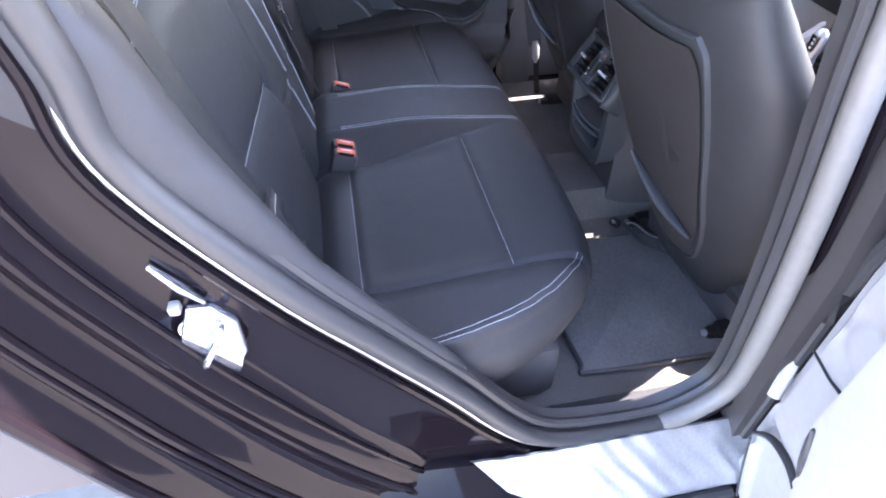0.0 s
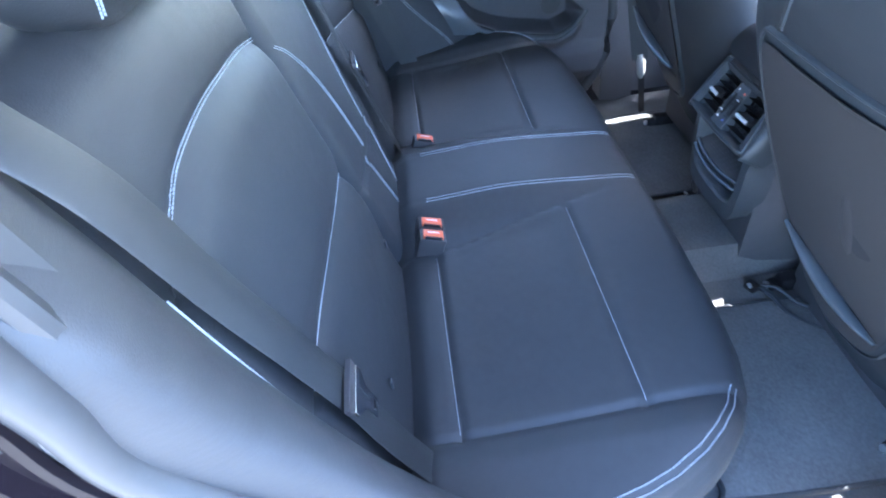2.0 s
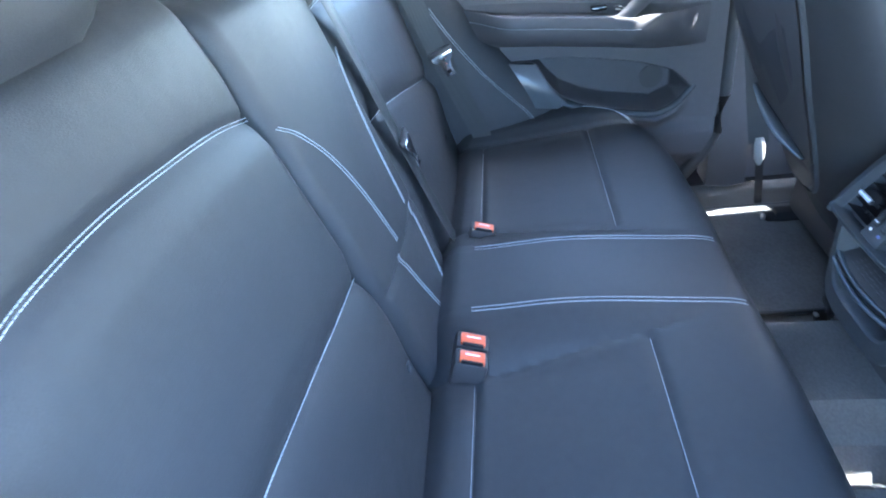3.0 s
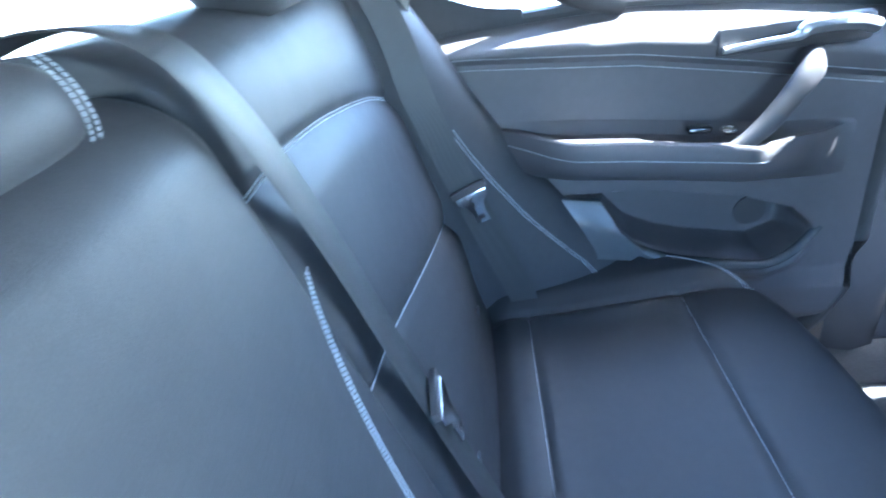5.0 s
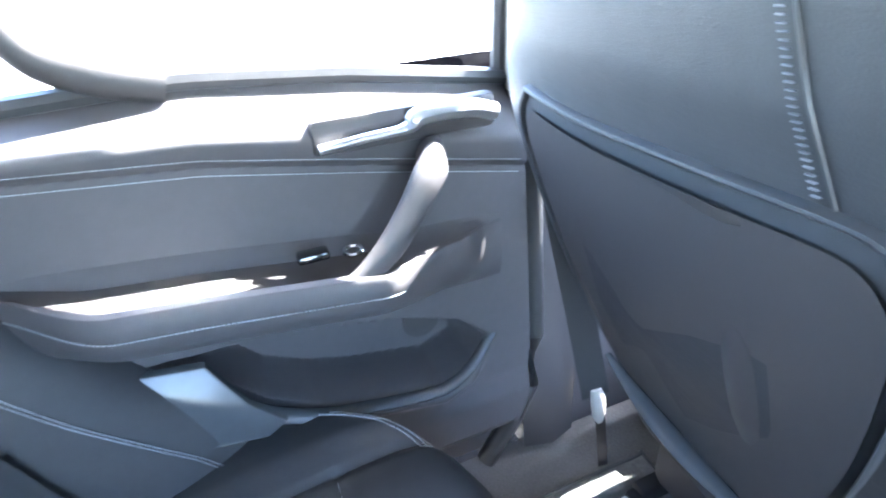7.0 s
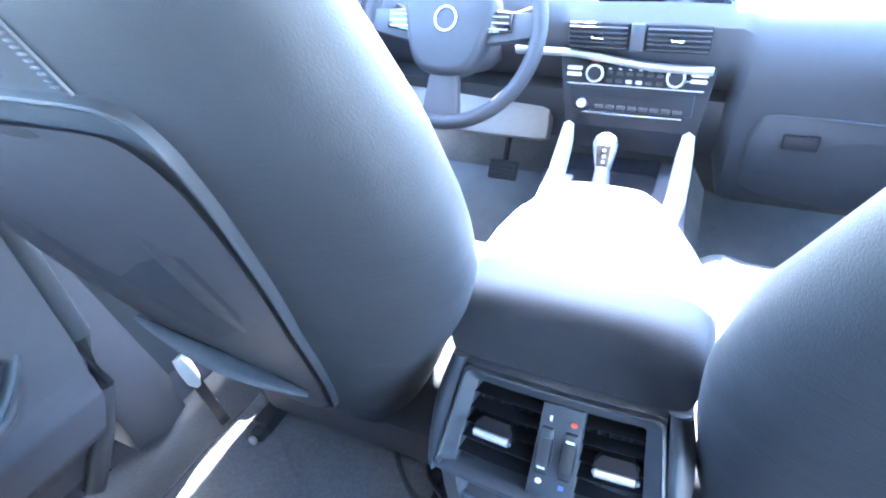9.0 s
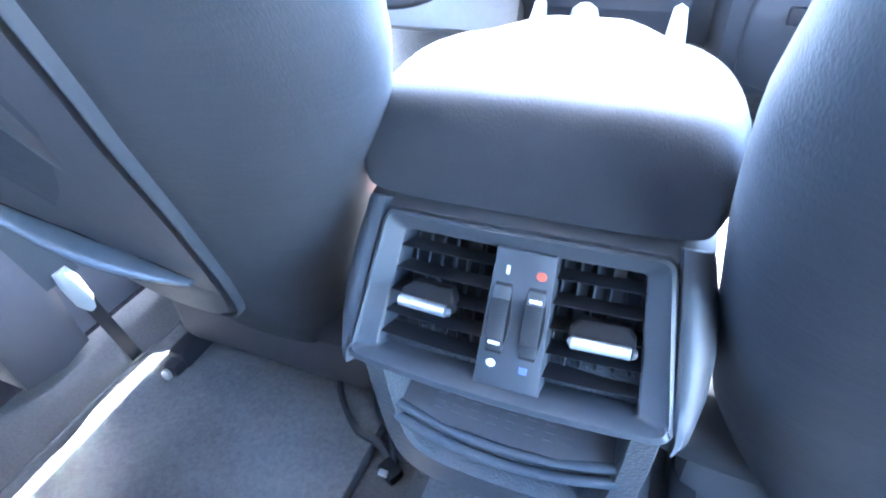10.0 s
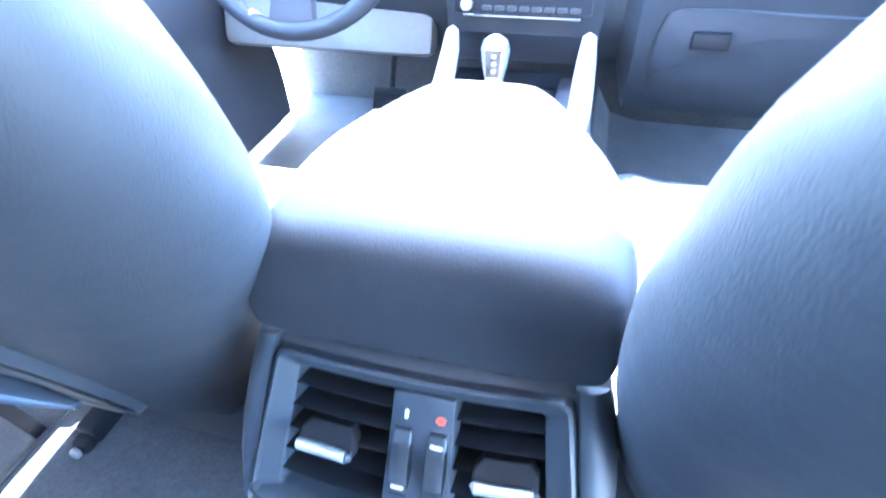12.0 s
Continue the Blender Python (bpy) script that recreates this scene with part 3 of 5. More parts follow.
    # Thin glint on an edge of the frame, built as a bright strip.
    part("glint_strip", Geo().tube([(0.748, -0.567, 0.975), (0.750, -0.549, 0.947), (0.748, -0.531, 0.918)], [0.004, 0.007, 0.004], 8, 0.7), PLATE, f, "bright metal strip for a glint on the frame edge")
    b = tagged(part("bump_stop", Geo().box((0.750, -0.560, 0.916), (0.014, 0.012, 0.012), 0.003), PILLAR), "small pale rubber bump stop on the door frame", "bump stop")
    # Sill plate and rocker.
    g = Geo()
    prof = [(0.66, 0.415), (0.70, 0.445), (0.735, 0.465), (0.76, 0.462), (0.80, 0.43), (0.84, 0.405), (0.88, 0.39), (0.90, 0.34), (0.89, 0.26)]
    g.grid([[(x, y, z + 0.03 * smooth((-y - 0.1) / 0.3) * (x < 0.8)) for x, z in prof] for y in np.linspace(-0.45, 0.32, 24)])
    tagged(part("sill", g, PAINT), "black painted door sill under the opening", "door sill", kind="structure")
    g = Geo()
    prof = [(0.655, 0.428), (0.675, 0.452), (0.70, 0.468), (0.735, 0.474)]
    g.grid([[(x, y, z + 0.004 + 0.03 * smooth((-y - 0.1) / 0.3)) for x, z in prof] for y in np.linspace(-0.16, 0.24, 20)])
    tagged(part("sill_trim", g, GREY), "scuffed grey plastic sill cover", "sill trim", kind="structure")
    # Plate made bright and dented lengthwise to mimic sill reflections; tapers towards the rear.
    prof = [(0.756, 0.4655), (0.762, 0.469), (0.774, 0.461), (0.786, 0.4495), (0.800, 0.440), (0.813, 0.432), (0.826, 0.425), (0.838, 0.416), (0.847, 0.409)]
    rows = []
    for j, (x, z) in enumerate(prof):
        y0 = -0.235 + 0.17 * (j / 8) ** 1.6
        lift = lambda y: 0.03 * smooth((-y - 0.1) / 0.3) * (x < 0.8)
        rows.append([Vector((x, y, z + 0.005 + lift(y) + 0.0022 * math.sin(y * 61 + j * 0.9) * math.sin(j * math.pi / 8) + 0.0012 * math.sin(y * 143 - j * 1.7))) for y in np.linspace(y0, 0.27, 64)])
    tagged(part("sill_gleam_plate", Geo().grid(rows), SILL_GLEAM), "bright metal scuff plate carrying the reflections on the sill", "scuff plate", kind="structure")
    tagged(part("sill_seal", Geo().tube([(0.858, y, 0.412) for y in np.linspace(-0.30, 0.20, 12)], 0.010, 8), RUBBER), "black rubber strip along the sill", "sill seal", kind="structure")
    # Door check strap between pillar and open door.
    c = thing("door_check", "steel door check strap from the pillar to the open door", "door check")
    part("strap", Geo().tube([(0.757, 0.262, 0.700), (0.785, 0.250, 0.66), (0.80, 0.236, 0.60)], 0.010, 8, 0.6), DAYLIT_PALE, c)
    part("bracket", Geo().box((0.757, 0.265, 0.71), (0.024, 0.036, 0.034), 0.008), DAYLIT_PALE, c)


def open_right_door():
    """The rear door on the entry side, swung wide open."""
    hinge = Matrix.Translation((0.80, 0.24, 0)) @ Matrix.Rotation(radians(-20), 4, "Z")
    d = thing("open_door", "wide open rear door, inner panel coloured pale for daylight", "car door", kind="structure")
    top = [(-0.02, 0.55), (0.0, 0.74), (0.05, 0.98), (0.09, 1.10), (0.9, 1.12)]

    def inner(u, z):
        # Raised outer field behind the seam, and a shallow pocket near the hinge.
        rise = smooth((u - 0.105 - 0.55 * max(0.0, 0.70 - z) * 0.8) / 0.012)
        pocket = smooth((0.575 - z) / 0.012) * smooth((u - 0.012 - (0.50 - z) * 0.5) / 0.012) * smooth((0.150 - u) / 0.012)
        dish = bell(math.hypot(u - 0.06, (z - 0.80)) - 0.035, 0.012)
        return -0.030 * rise + 0.012 * pocket + 0.004 * dish + 0.02 * smooth((0.02 - u) / 0.02)

    # Panel is coloured paler than the other doors to carry open daylight.
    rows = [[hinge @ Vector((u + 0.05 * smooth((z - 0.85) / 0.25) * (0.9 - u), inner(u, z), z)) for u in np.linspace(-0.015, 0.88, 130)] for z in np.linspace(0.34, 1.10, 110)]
    part("door_trim", Geo().grid(rows), DAYLIT_PALE, d)
    part("door_end", Geo().grid([[hinge @ Vector(p) for p in ((-0.06, 0.12, z), (-0.045, 0.06, z), (-0.03, 0.03, z), (-0.015, 0.018, z))] for z in np.linspace(0.34, 1.10, 12)]), PAINT, d, "black painted hinge end")
    part("outer_skin", Geo().grid([[hinge @ Vector((u, 0.13 - 0.03 * bell(z - 0.75, 0.2), z)) for u in (-0.06, 0.4, 0.92)] for z in np.linspace(0.32, 1.12, 6)]), PAINT, d, "black glossy outer skin")
    part("door_seal", Geo().tube([hinge @ Vector((-0.022 + 0.05 * smooth((z - 0.85) / 0.25), 0.010, z)) for z in np.linspace(0.36, 1.10, 14)], 0.010, 8), RUBBER, d, "black door edge seal")
    lines = (([(0.009, 0.508), (0.044, 0.552), (0.084, 0.575), (0.117, 0.580), (0.150, 0.570)], [0.003, 0.006, 0.007, 0.007, 0.005]), ([(0.009, 0.725), (0.059, 0.731), (0.103, 0.737), (0.135, 0.681), (0.161, 0.607)], [0.002, 0.002, 0.003, 0.005, 0.006]), ([(0.012, 0.494), (0.038, 0.439), (0.067, 0.394)], [0.002, 0.002, 0.002]))
    for pts, r in lines:
        run = spline([(u, z, 0) for u, z in pts], 6)
        path = [hinge @ Vector((p.x, -0.002 + min(0.0, inner(p.x - 0.01, p.y)), p.y)) for p in run]
        part("panel_joint", Geo().tube(path, [float(np.interp(i / 6, range(len(r)), r)) for i in range(len(path))], 8), RUBBER, d, "dark joint between the panels")
    part("hinge", Geo().box(hinge @ Vector((-0.03, 0.02, 0.60)), (0.03, 0.03, 0.06), 0.006), SATIN, d, "steel door hinge")


ground()
shell()
left_rear_door()
right_opening()
open_right_door()


# ---- rear bench ----
EDGE = [(0.0, 0.048), (0.2, 0.052), (0.4, 0.045), (0.48, 0.036), (0.54, 0.018), (0.578, -0.008), (0.61, -0.04), (0.635, -0.072), (0.66, -0.118), (0.675, -0.158), (0.69, -0.22), (0.698, -0.275), (0.705, -0.36), (0.708, -0.45)]


def cushion_z(x, y):
    ax = abs(x)
    z = 0.690 + 0.030 * smooth((y + 0.42) / 0.42)
    ins = smooth((ax - 0.137) / 0.05) * smooth((0.55 - ax) / 0.05) * smooth((y + 0.37) / 0.05) * smooth((-0.12 - y) / 0.05)
    z -= 0.008 * ins
    z += 0.006 * ins * math.sin((ax - 0.137) / 0.41 * math.pi)
    if 0.13 < ax < 0.555:
        z -= 0.006 * bell(y + 0.12, 0.007) + 0.005 * bell(y + 0.37, 0.006)
    z += 0.016 * smooth((ax - 0.55) / 0.05) - 0.006 * bell(ax - 0.55, 0.007) * smooth((y + 0.45) / 0.05)
    lift = 0.036 * smooth((0.02 - y) / 0.30)
    xe = 0.094 + 0.085 * min(1.0, max(0.0, (0.0 - y) / 0.36))
    z += lift * min(1.0, max(0.0, (xe - ax) / (xe - 0.084)))
    z -= 0.004 * bell(ax - xe - 0.004, 0.006) * smooth((0.0 - y) / 0.1)
    z -= 0.003 * bell(ax - 0.078, 0.004)
    z -= 0.05 * smooth((-0.40 - y) / 0.08)
    d = curve(ax, EDGE) - y
    return z - 0.030 * math.exp(-max(0.0, d) / 0.016)


BENCH = thing("bench_seat", "black leather rear bench seat with pale contrast stitching", "car seat", at=(0, -0.2, 0.40))


def rear_bench():
    b = BENCH
    xs = np.concatenate([np.linspace(-0.706, -0.53, 44), np.linspace(-0.52, 0.52, 150), np.linspace(0.53, 0.706, 44)])
    rows = []
    for x in xs:
        yf = curve(abs(x), EDGE)
        slope = (curve(abs(x) + 0.004, EDGE) - curve(abs(x) - 0.004, EDGE)) / 0.008
        nx, ny = -slope * math.copysign(1, x), 1.0
        k = math.hypot(nx, ny)
        row = [(x, y, cushion_z(x, y)) for y in -0.50 + (yf + 0.50) * np.linspace(0, 1, 76)]
        ze = row[-1][2]
        for o, dz in ((0.008, -0.012), (0.013, -0.028), (0.014, -0.05), (0.011, -0.08), (0.002, -0.11), (-0.016, -0.135), (-0.04, -0.15)):
            row.append((x + nx / k * o, yf + ny / k * o, ze + dz))
        rows.append(row)
    cu = part("cushion", Geo().grid(rows), LEATHER, b)
    part("seat_base", Geo().box((0, -0.235, 0.475), (1.24, 0.42, 0.15), 0.03), TRIM, b, "dark plastic seat base")
    for s in (-1, 1):
        on = lambda pts, dz=0.0008: [(s * x, y, cushion_z(x, y) + dz) for x, y in pts]
        lines = [on([(0.074 + off, y) for y in np.linspace(-0.375, 0.035, 60)]) for off in (0.0, 0.008)]
        lines.append(on([(x, -0.119) for x in np.linspace(0.140, 0.548, 50)]))
        lines.append(on([(x, -0.371) for x in np.linspace(0.19, 0.545, 50)]))
        stitch_rows(cu, lines, (0, 0, 1))
        arc = [(x, curve(x, EDGE)) for x in np.linspace(0.548, 0.7, 60)]
        for back in (0.010, 0.019):
            run = []
            for x, y in arc:
                c = Vector((0.45, -0.25))
                v = Vector((x, y)) - c
                v *= 1 - back / v.length
                run.append((c.x + v.x, c.y + v.y))
            stitch_rows(cu, [[(s * x, y, cushion_z(x, y) + 0.0012) for x, y in run]], (s * 0.4, 0.3, 1))


def back_y(z):
    return -0.440 - 0.27 * (z - 0.70) - 0.10 * max(0, z - 1.16) ** 1.3


ARC = {1: [(0.15, 1.104), (0.18, 1.113), (0.25, 1.130), (0.335, 1.141), (0.42, 1.147), (0.50, 1.143), (0.545, 1.131), (0.59, 1.112), (0.62, 1.09)], -1: [(0.08, 1.142), (0.136, 1.147), (0.18, 1.150), (0.23, 1.149), (0.29, 1.144), (0.34, 1.137), (0.42, 1.123), (0.51, 1.103), (0.60, 1.075)]}
LOW = {1: [(0.15, 0.885), (0.19, 0.893), (0.28, 0.904), (0.37, 0.914), (0.48, 0.919), (0.56, 0.914), (0.62, 0.90)], -1: [(0.08, 0.962), (0.136, 0.962), (0.214, 0.954), (0.34, 0.928), (0.46, 0.898), (0.585, 0.865), (0.62, 0.855)]}
for _side in (1, -1):
    for _t in (ARC, LOW):
        _t[_side] = [(p.x, p.y) for p in spline([(a, b, 0) for a, b in _t[_side]], 6)]


def side_back_y(x, z):
    ax = abs(x)
    y = back_y(z)
    za, zl = curve(ax, ARC[1 if x > 0 else -1]), curve(ax, LOW[1 if x > 0 else -1])
    y += 0.008 * smooth((z - zl) / 0.05) * smooth((za - z) / 0.04)
    y -= 0.006 * bell(z - za, 0.007) + 0.005 * bell(z - zl, 0.007)
    y += 0.004 * smooth((z - za) / 0.05) * smooth((1.26 - z) / 0.06)
    y += 0.010 * math.sin(min(1, max(0, (ax - 0.12) / 0.49)) * math.pi) - 0.010
    y += 0.010 * bell(z - 0.83, 0.07) * smooth((zl - z) / 0.03)
    return y


def centre_back_y(x, z):
    y = back_y(z) + 0.002 + 0.010 * math.cos((x - 0.033) / 0.145 * math.pi / 2)
    y -= 0.004 * bell(z - 0.835, 0.006)
    return y


def backrest(name, x0, x1, fn, label, seams, top=1.255, **size):
    rows = []
    r = 0.022
    for z in np.concatenate([np.linspace(0.63, top - 0.035, 105), top - 0.035 + 0.035 * np.sin(np.linspace(0.1, 1, 9) * math.pi / 2)]):
        row = []
        over = max(0.0, (z - (top - 0.035)) / 0.035)
        back = 0.045 * (1 - math.sqrt(max(0, 1 - over**2)))
        for x in [x0, *(x0 + r * (1 - np.cos(np.linspace(0.15, 1, 6) * math.pi / 2))), *np.linspace(x0 + r, x1 - r, 72)[1:-1], *(x1 - r * (1 - np.cos(np.linspace(1, 0.15, 6) * math.pi / 2))), x1]:
            e = min(x - x0, x1 - x)
            drop = 0.022 * (1 - math.sqrt(max(0, 1 - (1 - min(1, e / r)) ** 2)))
            row.append((x, fn(x, z) - drop - back, z))
        y0 = row[0][1]
        row = [(x0, y0 - 0.09, z), *row, (x1, row[-1][1] - 0.09, z)]
        rows.append(row)
    rows.append([(p[0], p[1] - 0.05, p[2] - 0.004) for p in rows[-1]])
    t = part(name, Geo().grid(rows), LEATHER, BENCH, label)
    stitch_rows(t, [[(x, fn(x, z) + 0.0012, z) for x, z in pts] for pts in seams], (0, 1, 0.25), **size)
    return t


def headrest(c, w, h, d, lean, label, posts=True):
    rows = []
    m = Matrix.Translation(c) @ Matrix.Rotation(radians(lean), 4, "X")
    for k in np.linspace(0, 1, 18):
        e = math.sin(math.pi * (0.04 + 0.92 * k)) ** 0.35
        ring = []
        for a in np.linspace(0, math.tau, 32, endpoint=False):
            cx, sy = math.cos(a), math.sin(a)
            ring.append(m @ Vector((math.copysign(abs(cx) ** 0.5, cx) * w / 2 * e, math.copysign(abs(sy) ** 0.7, sy) * d / 2 * e, (k - 0.5) * h)))
        rows.append(ring)
    t = part("headrest", Geo().grid(rows, True, True), LEATHER, BENCH, label)
    for sx in (-1, 1):
        stitch_rows(t, [[m @ Vector((sx * w * 0.38 + off, d / 2 * math.sin(math.pi * (0.04 + 0.92 * k)) ** 0.35 * 0.985, (k - 0.5) * h)) for k in np.linspace(0.08, 0.9, 30)] for off in (-0.003, 0.003)], (0, 1, 0), step=0.0030, length=0.0023, width=0.0005)
    if posts:
        for sx in (-0.06, 0.06):
            part("post", Geo().tube([m @ Vector((sx, 0, -h / 2 + 0.02)), m @ Vector((sx, 0, -h / 2 - 0.09))], 0.006, 8), CHROME, t, "chrome headrest post")
    return t


def side_bolster(s):
    rows = []
    for z in np.linspace(0.665, 1.265, 60):
        a = Vector((s * (0.592 if s < 0 else 0.634), back_y(z) - 0.004, z))
        b = Vector((s * (0.715 + 0.012 * smooth((z - 0.9) / 0.3)), -0.225 - (z - 0.74) * 0.62, z))
        if z > 1.15:
            b.y -= 0.03 * smooth((z - 1.15) / 0.12)
        if s < 0:
            edge = float(np.interp(z, (0.66, 0.745, 0.85, 0.96, 1.05, 1.13, 1.27), (-0.140, -0.185, -0.282, -0.364, -0.422, -0.466, -0.560)))
            b = Vector((-0.664 - 0.02 * smooth((z - 1.08) / 0.10), edge, z))
        else:
            edge = float(np.interp(z, (0.665, 0.74, 0.80, 0.918, 1.078, 1.174, 1.265), (-0.215, -0.262, -0.312, -0.405, -0.490, -0.522, -0.570)))
            b = Vector((b.x, edge, z))
        low = smooth((z - 0.665) / 0.03)
        b.y -= 0.02 * (1 - low)
        out = Vector((b.y - a.y, -(b.x - a.x), 0)).normalized()
        if out.y < 0:
            out = -out
        full = 0.024 if s < 0 else 0.008
        pts = [a, a.lerp(b, 0.35) + out * full * 0.95, a.lerp(b, 0.75) + out * full * 0.85, b + Vector((s * 0.004, -0.006, 0)), b + Vector((s * 0.018, -0.030, 0)), b + Vector((s * 0.022, -0.070, 0)), b + Vector((s * 0.012, -0.14, 0))]
        row = [(a.x, a.y - 0.05, z)] + [tuple(p) for p in spline(pts, 6)]
        rows.append(row)
    t = part("side_bolster", Geo().grid(rows), LEATHER, BENCH, "smooth leather side bolster beside the door")
    stitch_rows(t, [[Vector(rows[i][1 + k]) + Vector((-s * 0.001, 0.001, 0)) for i in range(2, 46)] for k in (1, 2)] if s > 0 else [[Vector(rows[i][6 + int((44 - i) * 0.16)]).lerp(Vector(rows[i][7 + int((44 - i) * 0.16)]), ((44 - i) * 0.16) % 1.0) + Vector((0.0015, 0.001 + o, 0)) for i in range(4, 36)] for o in (0.0, 0.006)], (-s * 0.7, 0.7, 0))
    return rows


def spline_pairs(run):
    """The across directions, spread over the points of spline(path, 10)."""
    out = []
    for (_, a), (_, b) in zip(run, run[1:]):
        out += [(None, a.lerp(b, k / 10).normalized()) for k in range(10)]
    return out + [(None, run[-1][1])]


def belt(path, side, tongue_at, name_label, tongue_dir, low, across=None):
    t = thing("seat_belt", name_label, "seat belt", "rear seat belts", at=path[-1])
    run = spline(path, 10)
    part("webbing", Geo().ribbon(run, side, 0.047, 0.0016), WEB, t)
    p, dirn, sd = Vector(tongue_at), Vector(tongue_dir).normalized(), Vector(across if across is not None else side).normalized()
    sd = (sd - dirn * sd.dot(dirn)).normalized()
    nrm = sd.cross(dirn).normalized()
    if nrm.y < 0:
        nrm, sd = -nrm, -sd
    m = Matrix((sd, -dirn, nrm)).transposed().to_4x4()
    m.translation = p + nrm * 0.005
    part("tongue_cover", Geo().prism([(-0.029, 0.010), (-0.029, 0.001), (-0.024, -0.003), (0.024, -0.003), (0.029, 0.001), (0.029, 0.010), (0.0, 0.012)], lambda u, v, h: m @ Vector((u, v, h - 0.003)), 0.006, 0.002), SHELL, t, "dark grey plastic tongue cover")
    g = Geo().prism([(-0.026, 0.0), (-0.026, -0.010), (-0.014, -0.022), (-0.011, -0.036), (-0.011, -0.054), (0.011, -0.054), (0.011, -0.036), (0.014, -0.022), (0.026, -0.010), (0.026, 0.0)], lambda u, v, h: m @ Vector((u, v, h + 0.001)), 0.0035, 0.0012)
    part("tongue", g, CHROME, t, "chromed latch plate")
    part("tongue_slot", Geo().box(m @ Vector((0, -0.043, 0.004)), (0.011, 0.008, 0.004), 0.001, m.to_3x3().to_4x4()), SLATS, t)
    return t


def buckle(x, y, z, n, lean, label):
    t = thing("belt_buckle", label, "belt buckle", "rear belt buckles", at=(x, y, z))
    m = Matrix.Translation((x, y, z)) @ Matrix.Rotation(radians(lean), 4, "X")
    w = 0.050
    for i in range(n):
        off = Vector(((i - (n - 1) / 2) * -0.034, 0, 0))
        part("housing", Geo().box(m @ (off + Vector((0, 0, -0.028))), (0.033, w, 0.062), 0.006, m.to_3x3().to_4x4()), SHELL, t, "black plastic housing")
        part("button", Geo().box(m @ (off + Vector((0.002, 0.0, 0.004))), (0.0205, w * 0.74, 0.007), 0.002, m.to_3x3().to_4x4()), RED, t, "red release button")
        part("button_mark", Geo().box(m @ (off + Vector((0.0, 0.0, 0.0078))), (0.0022, w * 0.42, 0.0008), 0.0002, m.to_3x3().to_4x4()), ICON_W, t, "pale printed bar")
        part("slot", Geo().box(m @ (off + Vector((0.0125, 0, 0.0048))), (0.004, w * 0.62, 0.006), 0.001, m.to_3x3().to_4x4()), SLATS, t)
    return t


def iso_tag(x):
    t = tagged(part("anchor_tag", Geo().box((x, side_back_y(x, 0.752) + 0.002, 0.752), (0.010, 0.004, 0.018), 0.0018), GREY), "small grey child-seat anchor tag in the seat joint", "anchor tag", "child-seat anchor tags")
    return t


rear_bench()
def seams(s, x0):
    return [[(s * x, curve(x, ARC[s]) + o) for x in np.linspace(x0, 0.59, 60)] for o in (-0.0017, 0.0017)] + [[(s * x, curve(x, LOW[s])) for x in np.linspace(x0, 0.59, 50)]]


backrest("backrest", 0.178, 0.645, side_back_y, "outer backrest with curved stitched seams", seams(1, 0.186))
backrest("backrest", -0.612, -0.112, side_back_y, "outer backrest with curved stitched seams", seams(-1, 0.120))
centre = []
for s in (-1, 1):
    k = 1.0 if s > 0 else 0.66
    vee = spline([(0.170 * k, 1.094, 0), (0.140 * k, 1.070, 0), (0.105 * k, 1.02, 0), (0.080 * k, 0.95, 0), (0.064 * k, 0.856, 0)], 8)
    low = spline([(0.088 * k, 0.848, 0), (0.070 * k, 0.78, 0), (0.045 * k, 0.70, 0)], 8)
    for o in (0.0, 0.006):
        centre += [[(s * (p.x - o), p.y) for p in vee], [(s * (p.x - o), p.y) for p in low]]
backrest("centre_backrest", -0.108, 0.174, centre_back_y, "narrow centre backrest with double stitching", centre, 1.228, step=0.0036, length=0.0027, width=0.0004)
BOLSTER = {s: side_bolster(s) for s in (-1, 1)}
for x in (0.49, 0.212, -0.212, -0.49):
    iso_tag(x)
headrest((-0.38, -0.625, 1.317), 0.27, 0.17, 0.10, 14, "black leather rear headrest on chrome posts")
headrest((0.38, -0.625, 1.317), 0.27, 0.17, 0.10, 14, "black leather rear headrest on chrome posts")
headrest((0.035, -0.622, 1.236), 0.19, 0.060, 0.062, 14, "low black leather centre headrest", False)
for s in (-1,):
    run = []
    for i, k in ((59, 5), (50, 5), (40, 4), (30, 4), (24, 4), (14, 4), (4, 4), (0, 4)):
        a, b = Vector(BOLSTER[s][i][k - 2]), Vector(BOLSTER[s][i][k + 3])
        run.append(((a + b) / 2 + Vector((-s * 0.014, 0.010, 0)), (b - a).normalized()))
    belt([p for p, _ in run], [d for _, d in spline_pairs(run)], run[4][0] + Vector((-s * 0.002, 0.002, 0.012)), "black seat belt with chromed tongue hanging over the side bolster", run[5][0] - run[4][0], 0.69, run[4][1])
belt([(-0.072, -0.735, 1.19), (-0.076, -0.700, 1.246), (-0.084, -0.640, 1.267), (-0.096, -0.588, 1.258), (-0.118, -0.562, 1.21), (-0.140, -0.535, 1.11), (-0.150, -0.497, 0.96), (-0.157, -0.458, 0.82), (-0.165, -0.42, 0.69)], (1.0, 0.05, 0.10), (-0.152, -0.482, 0.915), "black centre seat belt lying along the backrest joint", (-0.05, 0.28, -1), 0.69)
belt([(0.645, -0.68, 1.40), (0.638, -0.625, 1.33), (0.632, -0.588, 1.265), (0.624, -0.556, 1.20), (0.612, -0.528, 1.09), (0.602, -0.502, 1.0), (0.592, -0.474, 0.90), (0.588, -0.448, 0.80), (0.585, -0.41, 0.69)], (1.0, -0.10, 0.25), (0.594, -0.474, 0.912), "black seat belt with chromed tongue lying along the backrest edge", (-0.10, 0.25, -1), 0.69)
